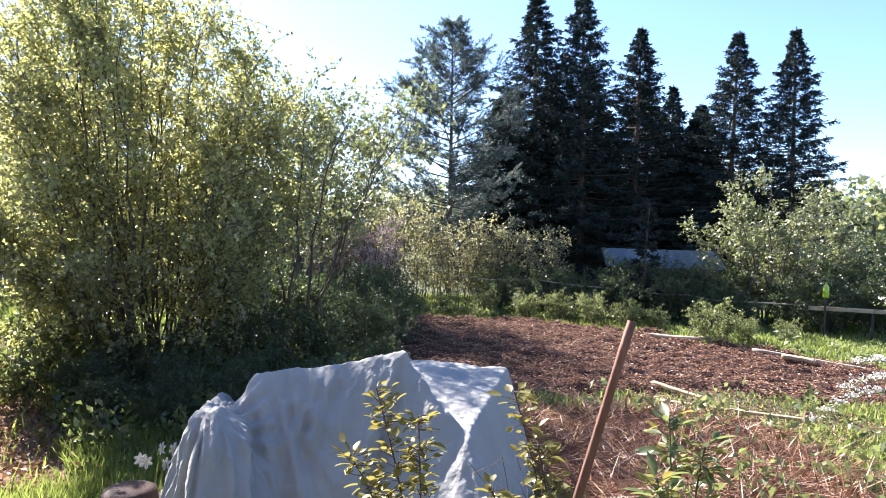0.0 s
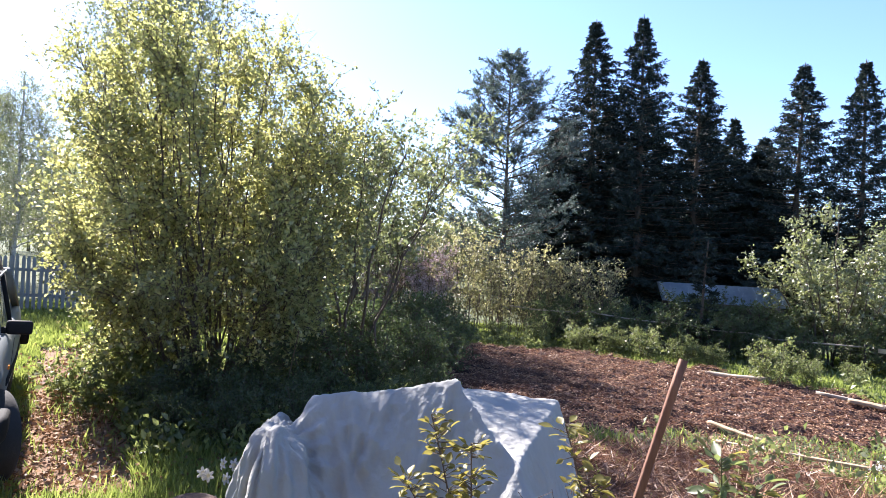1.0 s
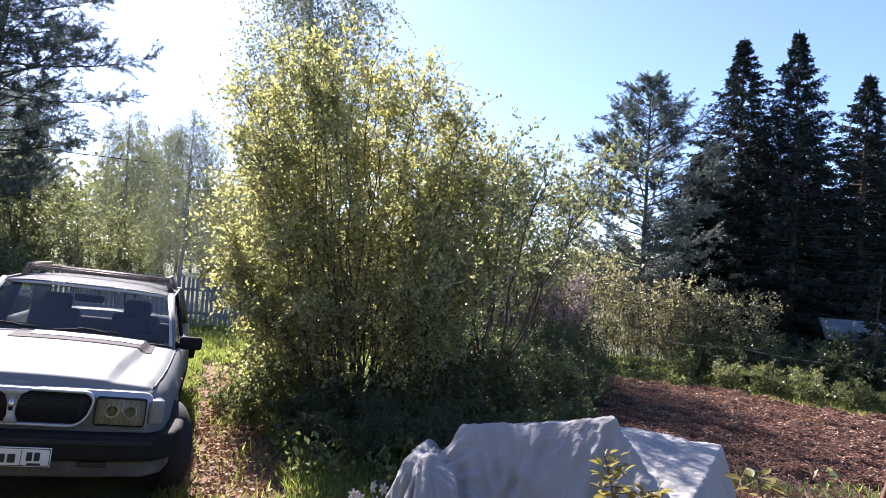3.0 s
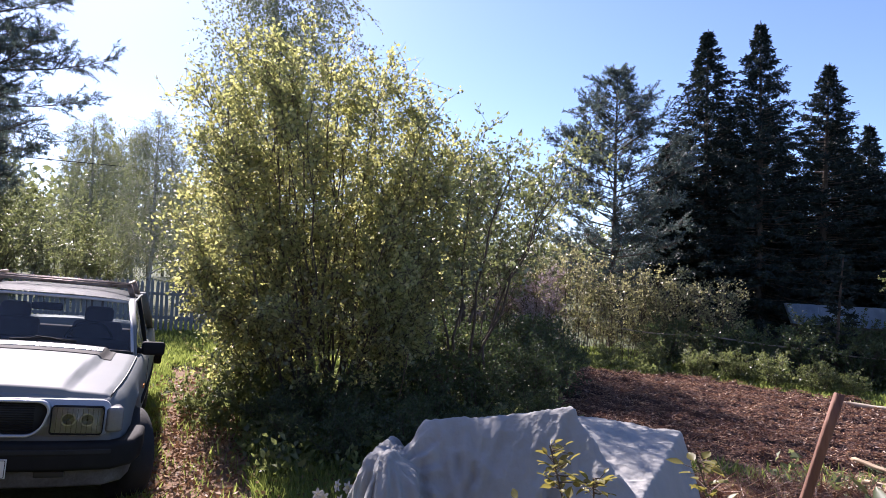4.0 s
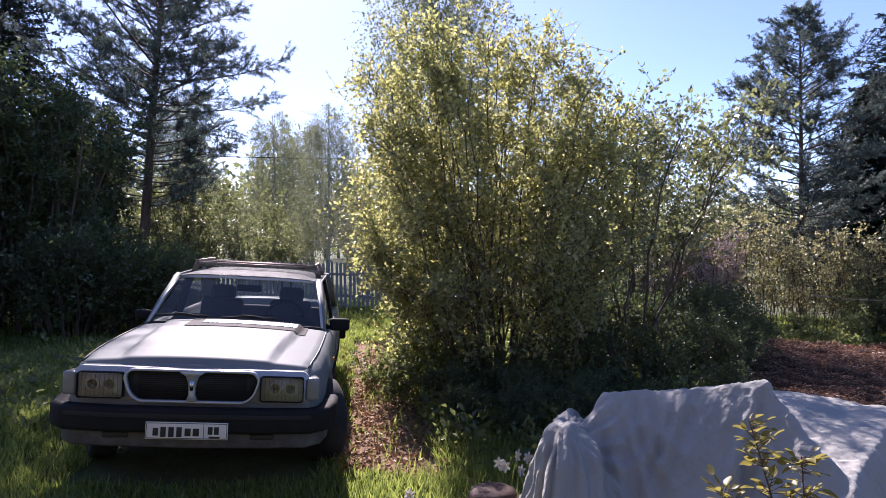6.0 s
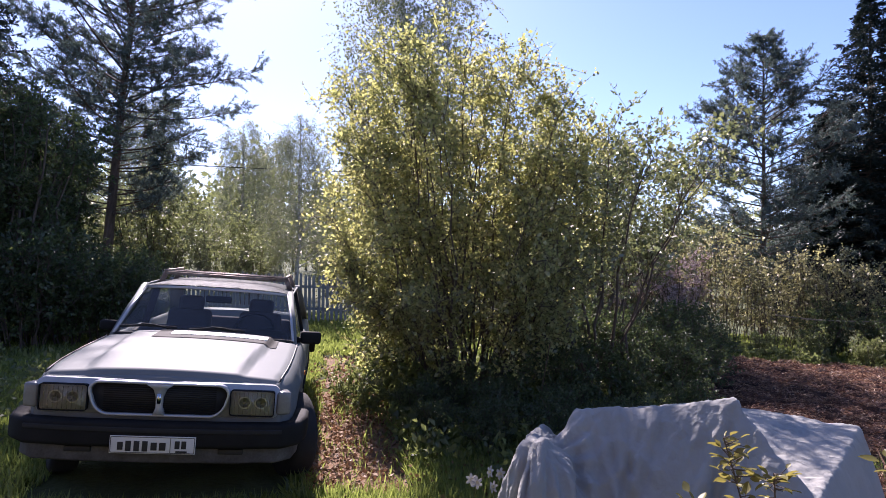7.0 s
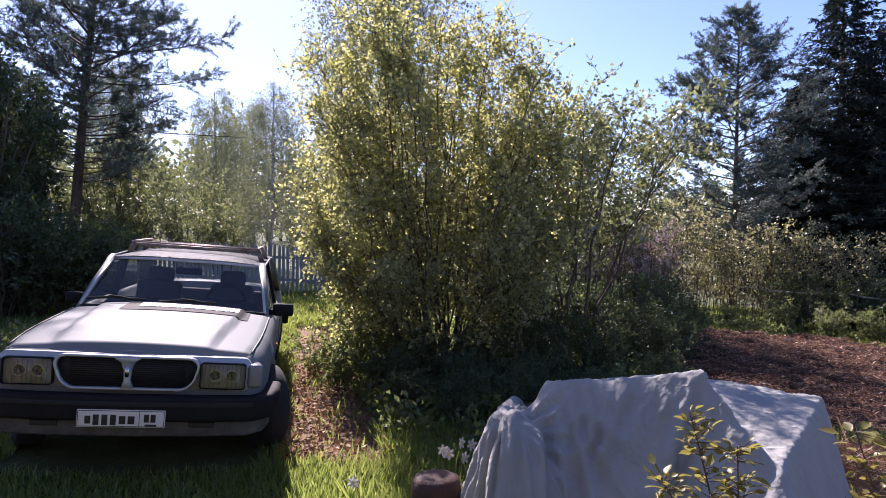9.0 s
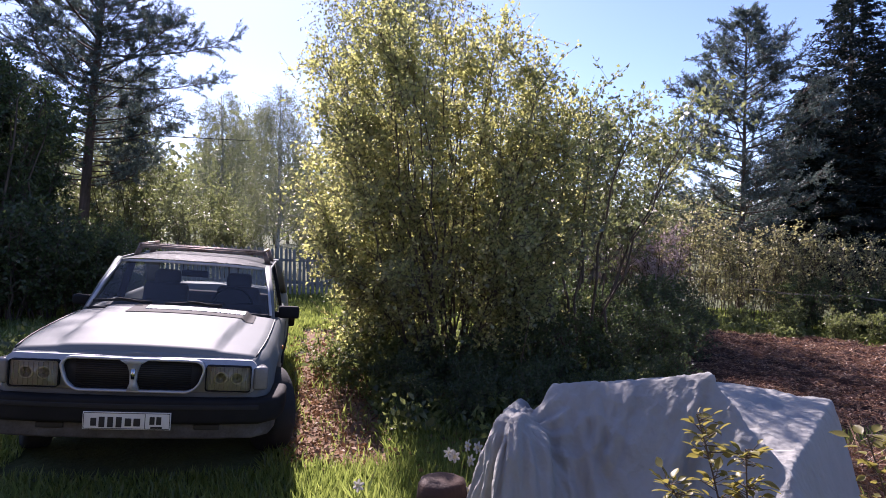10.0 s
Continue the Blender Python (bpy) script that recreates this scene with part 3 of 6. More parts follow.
# the great many-stemmed shrub beside the track
def dome(seed, count, outline, foot=0.5, r=0.03, lean=(0, 0)):
    """Stems that fill a rounded crown evenly. outline: rows of (height, half width)."""
    rng = np.random.default_rng(seed)
    hs, ws = [o[0] for o in outline], [o[1] for o in outline]
    rows = []
    for k in range(count):
        a = 2.399 * k + rng.normal() * 0.25
        h = hs[0] + (hs[-1] - hs[0]) * (1 - rng.random() ** 1.5)
        w = float(np.interp(h, hs, ws)) * rng.uniform(0.72, 1.0)
        f = np.array([foot * rng.random() * math.cos(a), foot * rng.random() * math.sin(a), 0])
        tip = np.array([w * math.cos(a) + lean[0] * h, w * math.sin(a) + lean[1] * h, h])
        rows.append((f, f * 0.6 + tip * np.array([0.42, 0.42, 0.5]), tip, r * rng.uniform(0.5, 1.1) * (0.5 + 0.5 * h / hs[-1])))
    return rows


big = dome(31, 84, ((0.9, 1.1), (1.6, 1.8), (2.3, 2.15), (3.1, 2.0), (3.8, 1.6), (4.3, 1.0)), 0.55, 0.018, (-0.06, 0.02))
plant("large_shrub", "large many-stemmed shrub in fresh yellow-green leaf", "shrub", -3.3, 7.6,
      plant_meshes("large_shrub", 32, big, BARK, SHRUB_LEAF, sides=19, side_len=(0.3, 0.75), twigs=7, twig_len=(0.14, 0.34), leaves=7, leaf=(0.052, 0.035), lift=0.25, start=0.3, tip_bias=0.75))
second = fan(33, 11, 4.0, 1.65, 0.25, 0.026, (0.3, 0.0), 0.66)
plant("fruit_tree", "spreading young fruit tree with dark limbs and sparse leaves", "tree", -1.95, 8.7,
      plant_meshes("fruit_tree", 34, second, BARK, BIRCH_LEAF, sides=18, side_len=(0.45, 0.95), twigs=6, twig_len=(0.2, 0.4), leaves=8, leaf=(0.062, 0.040), lift=0.3, start=0.35), "trunk")

third = fan(37, 11, 4.6, 2.0, 0.3, 0.05, (0.2, 0.0), 0.6)
plant("fruit_tree", "older fruit tree with dark limbs behind the shrub", "tree", -3.1, 13.4,
      plant_meshes("fruit_tree", 38, third, BARK, SHRUB_LEAF, sides=21, side_len=(0.5, 1.0), twigs=7, twig_len=(0.2, 0.4), leaves=10, leaf=(0.065, 0.04), lift=0.3, start=0.3), "trunk")

# birch behind the shrub
birch = plant_meshes("birch", 36, single_trunk(35, 9.5, 2.3, 0.13, 0.22, 34, 0.55), BIRCH_BARK, BIRCH_LEAF, sides=15, side_len=(0.5, 1.1), twigs=5, twig_len=(0.4, 0.9),
                     leaves=11, leaf=(0.065, 0.045), lift=0.0, droop=0.75, start=0.25)
plant("birch_tree", "tall weeping birch behind the large shrub", "tree", -12.75, 22.75, birch, "trunk", 1.75, 0, "birches")
for x, y, s, turn in ((-12.9, 16.3, 0.62, 60), (-21.5, 23.0, 0.8, 100), (-18.8, 22.4, 0.72, 200), (-25.5, 21.0, 0.95, 290), (-15.6, 24.5, 0.75, 20)):
    plant("birch_tree", "birch along the lane beyond the picket fence", "tree", x, y, birch, "trunk", s, turn, "birches")

# hedges and lower bushes
bush_a = plant_meshes("bush", 42, fan(41, 14, 1.5, 0.9, 0.25, 0.014), BARK, GREEN_LEAF, sides=9, side_len=(0.2, 0.5), twigs=4, twig_len=(0.1, 0.22), leaves=8, leaf=(0.06, 0.04), start=0.1)
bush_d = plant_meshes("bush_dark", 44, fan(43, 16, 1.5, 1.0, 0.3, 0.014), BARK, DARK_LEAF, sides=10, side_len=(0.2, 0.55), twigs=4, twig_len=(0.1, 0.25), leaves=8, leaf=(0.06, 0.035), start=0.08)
hedge = plant_meshes("hedge_bush", 46, fan(45, 24, 2.3, 0.95, 0.75, 0.011, low=0.82), BARK, BROWN_LEAF, sides=9, side_len=(0.2, 0.5), twigs=4, twig_len=(0.12, 0.3), leaves=4, leaf=(0.06, 0.042), start=0.12)
tall = plant_meshes("tall_bush", 48, fan(47, 14, 3.4, 1.35, 0.4, 0.022), BARK, BIRCH_LEAF, sides=15, side_len=(0.3, 0.7), twigs=6, twig_len=(0.15, 0.3), leaves=7, leaf=(0.07, 0.045), start=0.12)

# the shade beside the plot is built from these dark-leaved shrubs
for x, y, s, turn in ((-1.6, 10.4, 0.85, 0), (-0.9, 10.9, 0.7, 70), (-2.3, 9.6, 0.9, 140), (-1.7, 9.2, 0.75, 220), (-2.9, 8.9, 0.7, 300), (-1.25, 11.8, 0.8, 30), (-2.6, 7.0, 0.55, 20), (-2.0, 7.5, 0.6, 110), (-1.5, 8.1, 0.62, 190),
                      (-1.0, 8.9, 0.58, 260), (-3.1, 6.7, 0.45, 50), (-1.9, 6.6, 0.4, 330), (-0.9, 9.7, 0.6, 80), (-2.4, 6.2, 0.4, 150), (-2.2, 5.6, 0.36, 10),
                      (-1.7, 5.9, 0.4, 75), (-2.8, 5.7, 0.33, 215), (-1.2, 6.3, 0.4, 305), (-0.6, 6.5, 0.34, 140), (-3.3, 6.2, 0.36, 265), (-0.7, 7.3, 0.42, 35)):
    plant("low_shrub", "low shrub beside the plot, shade put into its dark green leaves", "shrub", x, y, bush_d, scale=s, turn=turn, group="shaded shrubs")
for x, y, s, turn in ((-5.4, 17.0, 1.15, 10), (-3.9, 17.3, 1.0, 50), (-2.4, 16.6, 1.1, 90), (-1.2, 17.0, 1.2, 150), (0.2, 16.6, 0.95, 200), (1.2, 16.9, 1.0, 250), (2.2, 16.2, 0.9, 300), (-6.8, 16.0, 1.3, 330), (-2.0, 18.9, 0.85, 40), (-0.4, 18.7, 0.8, 130), (-3.6, 19.0, 0.95, 220), (1.0, 18.9, 0.8, 310), (-5.8, 19.5, 1.4, 110), (-8.6, 18.5, 1.5, 160)):
    plant("hedgerow_bush", "budding brown-green hedgerow bush beyond the plot", "shrub", x, y, hedge, scale=s, turn=turn, group="hedgerow")
plant("tall_bush", "tall leafy green bush by the garden fence", "shrub", 7.25, 15.2, tall, scale=1.12, turn=40)
plant("tall_bush", "tall leafy green bush by the garden fence", "shrub", 8.6, 16.0, tall, scale=0.95, turn=170)
for x, y, s, turn in ((4.85, 12.0, 0.62, 0), (3.1, 14.1, 0.5, 60), (2.45, 14.5, 0.45, 120), (1.8, 14.7, 0.42, 200), (5.5, 12.2, 0.36, 250), (3.85, 14.0, 0.42, 300), (0.9, 15.0, 0.45, 20), (0.0, 14.9, 0.4, 80), (-0.9, 14.8, 0.42, 160), (4.3, 13.6, 0.34, 100), (6.4, 12.4, 0.34, 10)):
    plant("garden_bush", "round bright green bush at the edge of the plot", "shrub", x, y, bush_a, scale=s, turn=turn, group="plot-side bushes")
weed = plant_meshes("weed", 50, fan(49, 12, 1.5, 0.8, 0.35, 0.010), STEM_GREEN, GREEN_LEAF, sides=5, side_len=(0.2, 0.4), twigs=3, twig_len=(0.1, 0.2), leaves=4, leaf=(0.14, 0.085), start=0.15)
for x, y, s, turn in ((-4.75, 7.6, 0.42, 0), (-4.55, 6.7, 0.36, 70), (-5.2, 8.6, 0.5, 150), (-3.9, 6.2, 0.34, 200), (-5.9, 9.8, 0.6, 260), (-4.5, 8.3, 0.62, 45), (-4.1, 7.0, 0.5, 120), (-5.0, 9.2, 0.66, 310), (-3.6, 6.8, 0.4, 15)):
    plant("weed_clump", "leafy sunlit weeds beside the wheel rut", "weed", x, y, weed, scale=s, turn=turn, group="weeds by the rut")

for x, y, s, turn in ((1.2, 15.9, 0.8, 0), (2.2, 15.6, 0.75, 60), (3.1, 15.5, 0.7, 130), (3.9, 15.2, 0.72, 190), (4.9, 14.9, 0.7, 250), (5.6, 14.6, 0.66, 310), (2.7, 16.4, 0.8, 20), (6.3, 14.3, 0.6, 90), (8.2, 14.2, 0.8, 150), (4.2, 15.9, 0.95, 30), (5.0, 15.7, 0.95, 115), (5.8, 15.5, 0.95, 205), (6.5, 15.3, 0.9, 275), (9.2, 14.0, 0.85, 220), (7.4, 14.3, 0.7, 60), (8.7, 15.0, 1.0, 10), (10.0, 13.4, 0.8, 300), (9.6, 15.6, 1.1, 40), (10.8, 14.6, 1.0, 120), (11.6, 16.4, 1.4, 200), (10.2, 17.5, 1.5, 280)):
    plant("fence_weed", "dark overgrown weeds along the rail fence", "weed", x, y, bush_d, scale=s, turn=turn, group="weeds along the fence")

for x, y, s, turn in ((-5.75, 10.1, 1.0, 0), (-5.2, 9.1, 0.75, 80), (-6.1, 11.3, 1.25, 160), (-4.85, 8.3, 0.55, 240)):
    plant("lit_shrub", "sunlit yellow-green shrub at the edge of the track", "shrub", x, y, bush_a, scale=s, turn=turn, group="shrubs by the track")

# blossoming bush in the hedgerow
bloss = plant_meshes("blossom_bush", 52, fan(51, 12, 2.6, 1.0, 0.3, 0.02), BARK, PINK_BLOSSOM, sides=10, side_len=(0.25, 0.6), twigs=4, twig_len=(0.15, 0.3), leaves=9, leaf=(0.05, 0.045), start=0.3)
plant("blossoming_bush", "bush covered in pale pink blossom", "shrub", -1.75, 16.2, bloss, scale=0.95)
plant("blossoming_bush", "bush covered in pale pink blossom", "shrub", -2.75, 16.5, bloss, scale=0.95, turn=90)

# dark evergreen hedge beside the car
for x, y, s, turn in ((-10.4, 7.85, 1.05, 0), (-10.1, 8.35, 0.95, 100), (-10.7, 7.4, 1.2, 200), (-10.9, 6.8, 1.3, 300), (-11.2, 8.6, 1.15, 40), (-12.0, 9.6, 1.2, 140)):
    plant("low_shrub", "dark green low shrub in front of the picket fence", "shrub", x, y, bush_d, scale=s, turn=turn, group="shrubs by the picket fence")
thuja = plant_meshes("evergreen", 62, fan(61, 22, 3.7, 0.95, 0.6, 0.03, low=0.8), BARK, DARK_LEAF, sides=20, side_len=(0.25, 0.5), twigs=6, twig_len=(0.12, 0.25), leaves=9, leaf=(0.07, 0.03), start=0.05)
for x, y, s, turn in ((-12.35, 7.3, 1.3, 0), (-12.9, 6.2, 1.4, 90), (-13.6, 8.7, 1.3, 200), (-11.9, 4.6, 1.3, 290)):
    plant("evergreen_bush", "tall dark evergreen bush beside the parked car", "shrub", x, y, thuja, scale=s, turn=turn, group="evergreen hedge")
for x, y, h, turn in ((-21.0, 11.0, 1.2, 0), (-19.0, 7.6, 1.15, 120)):
    ob = empty_thing("spruce_tree", pose(x, y, float(land(x, y)) - 0.05, 0, 0, turn) @ Matrix.Diagonal((h, h, h, 1)), "tall dark spruce beyond the evergreen hedge", "tree", "spruces by the lane")
    part("trunk", SPRUCES[1][0], None, ob)
    part("crown", SPRUCES[1][1], None, ob)
for x, y, s, turn in ((-14.2, 14.2, 0.9, 0), (-16.5, 13.9, 1.25, 80), (-18.0, 15.0, 1.4, 160), (-13.0, 18.5, 1.0, 240), (-19.5, 12.5, 1.3, 300), (-15.2, 16.8, 1.1, 30)):
    plant("lane_bush", "sunlit green bush along the lane", "shrub", x, y, tall, scale=s, turn=turn, group="lane bushes")


def far_woods():
    """The wood that closes the view all round, as one mass of leaf clumps on trunks."""
    rng = np.random.default_rng(71)
    P, D, segs = [], [], []
    for k in range(170):
        a = rng.uniform(-1.75, 1.35)
        r = rng.uniform(42, 75)
        x, y = r * math.sin(a), r * math.cos(a)
        h = rng.uniform(4.5, 8.0) * (1.25 if a < -0.55 else 0.8)
        z = float(relief(x, y))
        segs.append((x, y, z, x, y, z + h * 0.8, 0.16, 0.04))
        n = 420
        v = unit(rng.normal(size=(n, 3))) * rng.random((n, 1)) ** 0.35
        P.append(np.array([x, y, z + h * 0.58]) + v * np.array([2.1, 2.1, h * 0.5]) * (1 + 0.25 * np.sin(v[:, :1] * 9 + k)))
        D.append(unit(rng.normal(size=(n, 3))))
    P, D = np.concatenate(P), np.concatenate(D)
    crown = blades(rng, P, D, rng.uniform(0.3, 0.7, len(P)), rng.uniform(0.2, 0.4, len(P)))
    ob = new("far_woods", np_mesh("far_woods", *crown, BIRCH_LEAF))
    tagged(ob, "distant mixed wood in spring leaf closing the view", "woods", kind="stuff")
    trunks = part("trunk", np_mesh("far_trunks", *tubes(segs, 5), BARK, True), None, ob)
    return trunks


far_woods()


# ---- covered heap ----
ROOF = ((0.566, 4.984, 0.553), (0.45, 4.45, 0.53), (0.255, 3.72, 0.455), (0.06, 3.86, 0.64), (-0.134, 4.052, 0.846), (-0.49, 4.06, 0.752), (-0.80, 4.04, 0.718), (-1.017, 3.99, 0.689),
        (-1.12, 4.35, 0.60), (-1.2, 4.75, 0.50), (-0.35, 5.25, 0.56))
ROOF_MID = (-0.3, 4.5, 0.69)


def to_segment(x, y, a, b):
    """Distance from a level line, the height of its nearest point and the way out from it."""
    dx, dy = b[0] - a[0], b[1] - a[1]
    t = np.clip(((x - a[0]) * dx + (y - a[1]) * dy) / (dx * dx + dy * dy), 0, 1)
    ox, oy = x - a[0] - dx * t, y - a[1] - dy * t
    return np.hypot(ox, oy), a[2] + (b[2] - a[2]) * t, oy


def soft_max(a, b, k):
    h = np.clip(0.5 + 0.5 * (a - b) / k, 0, 1)
    return b + (a - b) * h + k * h * (1 - h)


def cover_height(x, y, ground):
    best, top, oy = np.full(x.shape, 9.0), np.zeros(x.shape), np.zeros(x.shape)
    roof = np.full(x.shape, -9.0)
    mx, my, mz = ROOF_MID
    for a, b in zip(ROOF, ROOF[1:] + ROOF[:1]):
        d, z, o = to_segment(x, y, a, b)
        near = d < best
        best, top, oy = np.where(near, d, best), np.where(near, z, top), np.where(near, o, oy)
        det = (a[0] - mx) * (b[1] - my) - (b[0] - mx) * (a[1] - my)
        u = ((x - mx) * (b[1] - my) - (y - my) * (b[0] - mx)) / det
        v = ((y - my) * (a[0] - mx) - (x - mx) * (a[1] - my)) / det
        into = (u >= -1e-6) & (v >= -1e-6) & (u + v <= 1)
        s = u + v
        roof = np.where(into, mz + u * (a[2] - mz) + v * (b[2] - mz) - 0.05 * np.sin(np.pi * np.clip(s, 0, 1)), roof)
    front = np.clip(-oy / np.maximum(best, 1e-4), 0, 1)
    wide = 0.15 + 0.50 * front
    skirt = top - (top - ground) * (best / wide) ** (1.0 + 0.22 * front)
    z = np.where(roof > -5, roof, skirt)
    d, h, o = to_segment(x, y, (-1.16, 3.64, 0.585), (-1.28, 4.2, 0.51))
    reach = np.where(x > -1.16, 0.46, 0.27) + 0.06 * np.clip(-o / np.maximum(d, 1e-4), 0, 1)
    hump = h - (h - ground) * (d / reach) ** 2.0
    return soft_max(z, hump, 0.045), best


def crumple(p):
    """Sharp small creases all over, longer than wide, and broad slack between them."""
    q = Vector((p.x * 1.3 + p.z * 0.5, p.y, p.z * 0.55 - p.x * 0.4))
    k = 0.011 * (0.16 - abs(noise.noise(q * 3.6))) + 0.017 * (0.15 - abs(noise.noise(q * 8.0 + Vector((7, 3, 1))))) + 0.011 * (0.15 - abs(noise.noise(q * 17 + Vector((2, 9, 4)))))
    return k + 0.003 * (0.3 - abs(noise.noise(q * 36)))


# where the cloth is propped: place, folds round it, depth, reach
FOLDS = (((-0.134, 4.052), 13, 0.016, 0.42), ((-1.017, 3.99), 11, 0.014, 0.30), ((-1.14, 3.68), 23, 0.046, 0.50), ((0.255, 3.72), 15, 0.013, 0.30), ((0.566, 4.984), 9, 0.010, 0.3))


# long single folds: from, to, height, width
CREASES = (((-1.00, 3.78), (-0.80, 3.22), 0.020, 0.028), ((-0.93, 3.84), (-0.62, 3.30), 0.024, 0.030), ((-1.10, 3.72), (-1.06, 3.15), 0.018, 0.026), ((-0.86, 3.92), (-0.52, 3.46), 0.014, 0.024),
           ((-1.18, 3.74), (-1.28, 3.25), 0.016, 0.026), ((-0.134, 4.05), (-0.06, 3.62), 0.008, 0.024), ((-0.134, 4.05), (-0.34, 3.58), 0.008, 0.030),
           ((-0.55, 4.04), (-0.62, 3.75), 0.010, 0.026), ((-0.78, 4.03), (-0.70, 3.80), 0.012, 0.024))


def fleece_cover():
    step = 0.0115
    X, Y = np.arange(-1.72, 1.05, step), np.arange(3.05, 5.65, step)
    x, y = np.meshgrid(X, Y, indexing="ij")
    ground = land(x, y) - 0.02
    z, off_rim = cover_height(x, y, ground)
    for _ in range(2):
        pad = np.pad(z, 1, mode="edge")
        z = (pad[:-2, 1:-1] + pad[2:, 1:-1] + pad[1:-1, :-2] + pad[1:-1, 2:] + 2 * z) / 6
    gx, gy = np.gradient(z, step)
    size = np.sqrt(gx * gx + gy * gy + 1)
    fold = np.zeros(x.shape)
    for (px, py), count, depth, reach in FOLDS:
        d = np.hypot(x - px, y - py)
        a = np.arctan2(y - py, x - px) + 0.12 * np.sin(7 * d + 3 * px) + 0.08 * np.sin(17 * x + 11 * y)
        fold += depth * (0.5 - np.abs(np.sin(count * 0.5 * a + px))) * np.exp(-d / reach) * np.clip(d / 0.22, 0, 1)
    fold *= np.clip(off_rim / 0.14, 0.12, 1)
    for a, b, high, wide in CREASES:
        d, along, _ = to_segment(x + 0.012 * np.sin(9 * y), y, (*a, 0.25), (*b, 1.0))
        fold += 1.8 * high * along * (np.exp(-(d / wide) ** 2) - 0.7 * np.exp(-((d - 1.9 * wide) / wide) ** 2))
    nx, ny = x.shape
    rough = np.array([crumple(Vector(p)) for p in np.stack([x, y, z], -1).reshape(-1, 3)]).reshape(nx, ny)
    k = (fold + rough) / size
    V = np.stack([x - gx * k, y - gy * k, z + k], -1).reshape(-1, 3)
    i = np.arange(nx * ny).reshape(nx, ny)
    F = np.stack([i[:-1, :-1], i[1:, :-1], i[1:, 1:], i[:-1, 1:]], -1).reshape(-1, 4)
    low = (z < ground - 0.06).reshape(-1)
    F = F[~low[F].all(1)]
    V[:, 2] = np.maximum(V[:, 2], ground.reshape(-1) - 0.07)
    ob = new("fleece_cover", np_mesh("fleece_cover", V, F, FLEECE, True))
    md = ob.modifiers.new("thickness", "SOLIDIFY")
    md.thickness, md.offset = 0.004, 1
    tagged(ob, "white garden fleece draped in folds over a heap", "cover")


fleece_cover()


# ---- parked car: x across, y from the number plate to the tail, z up ----
def table(y, rows):
    return float(np.interp(y, [r[0] for r in rows], [r[1] for r in rows]))


def half_width(y):
    return table(y, ((0.06, 0.76), (0.14, 0.815), (0.3, 0.85), (0.8, 0.88), (2.4, 0.90), (3.9, 0.885), (4.5, 0.86), (4.78, 0.79)))


def shoulder(y):
    return table(y, ((0.06, 0.82), (0.14, 0.855), (0.3, 0.875), (0.8, 0.895), (1.6, 0.915), (4.1, 0.925), (4.6, 0.91), (4.78, 0.87)))


AXLES, ARCH, TYRE = (0.83, 3.63), 0.375, 0.325


def arch_height(y):
    for a in AXLES:
        if abs(y - a) < ARCH:
            return 0.33 + math.sqrt(ARCH ** 2 - (y - a) ** 2) * 0.93
    return 0.0


def car_body():
    ys = [0.06, 0.09, 0.14, 0.2, 0.3] + [0.36 + 0.06 * k for k in range(20)] + [1.55, 1.62, 1.70, 1.705] + [1.8 + 0.14 * k for k in range(9)] + \
         [3.1 + 0.055 * k for k in range(16)] + [3.985, 4.05, 4.055, 4.2, 4.4, 4.6, 4.7, 4.76, 4.78]
    ys = sorted(set(round(v, 4) for v in ys))
    bm = bmesh.new()
    rings = []
    for y in ys:
        w, t = half_width(y), shoulder(y)
        low = max(table(y, ((0.06, 0.40), (0.14, 0.32), (0.5, 0.24), (4.3, 0.24), (4.78, 0.38))), arch_height(y))
        cabin = 1.70 < y < 4.052
        crown = 0.045
        half = [(0.0, max(low, 0.26)), (0.86 * w, low), (0.95 * w, max(low + 0.02, 0.33)), (0.985 * w, max(low + 0.04, 0.45)), (w, max(low + 0.06, 0.60)), (0.995 * w, max(0.72, low + 0.07)),
                (0.965 * w, t - 0.06), (0.935 * w, t - 0.012), (0.90 * w, t)]
        half += [(0.87 * w, t - 0.03), (0.85 * w, 0.62), (0.0, 0.60)] if cabin else [(0.80 * w, t + 0.008), (0.45 * w, t + crown * 0.7), (0.0, t + crown)]
        pts = half + [(-x, z) for x, z in half[-2:0:-1]]
        rings.append([bm.verts.new((x, y, z)) for x, z in pts])
    n = len(rings[0])
    for a, b in zip(rings, rings[1:]):
        for k in range(n):
            bm.faces.new((a[k], a[(k + 1) % n], b[(k + 1) % n], b[k]))
    bm.faces.new(rings[0][::-1])
    bm.faces.new(rings[-1])
    bmesh.ops.recalc_face_normals(bm, faces=bm.faces)
    return bm


def hood_height(x, y):
    w = half_width(max(y, 0.2)) * 0.90
    s = x / w
    z = shoulder(y) + 0.016 + 0.040 * (1 - s * s)
    edge = 0.46 + 0.11 * min(1, y / 1.4)
    k = min(1.0, max(0.0, (edge + 0.03 - abs(x)) / 0.035))
    z += 0.030 * k * k * (3 - 2 * k) * min(1, y / 0.5)
    if y < 0.13:
        z -= 0.095 * ((0.13 - y) / 0.085) ** 1.5
    return z - (0.01 if abs(s) > 0.97 else 0)


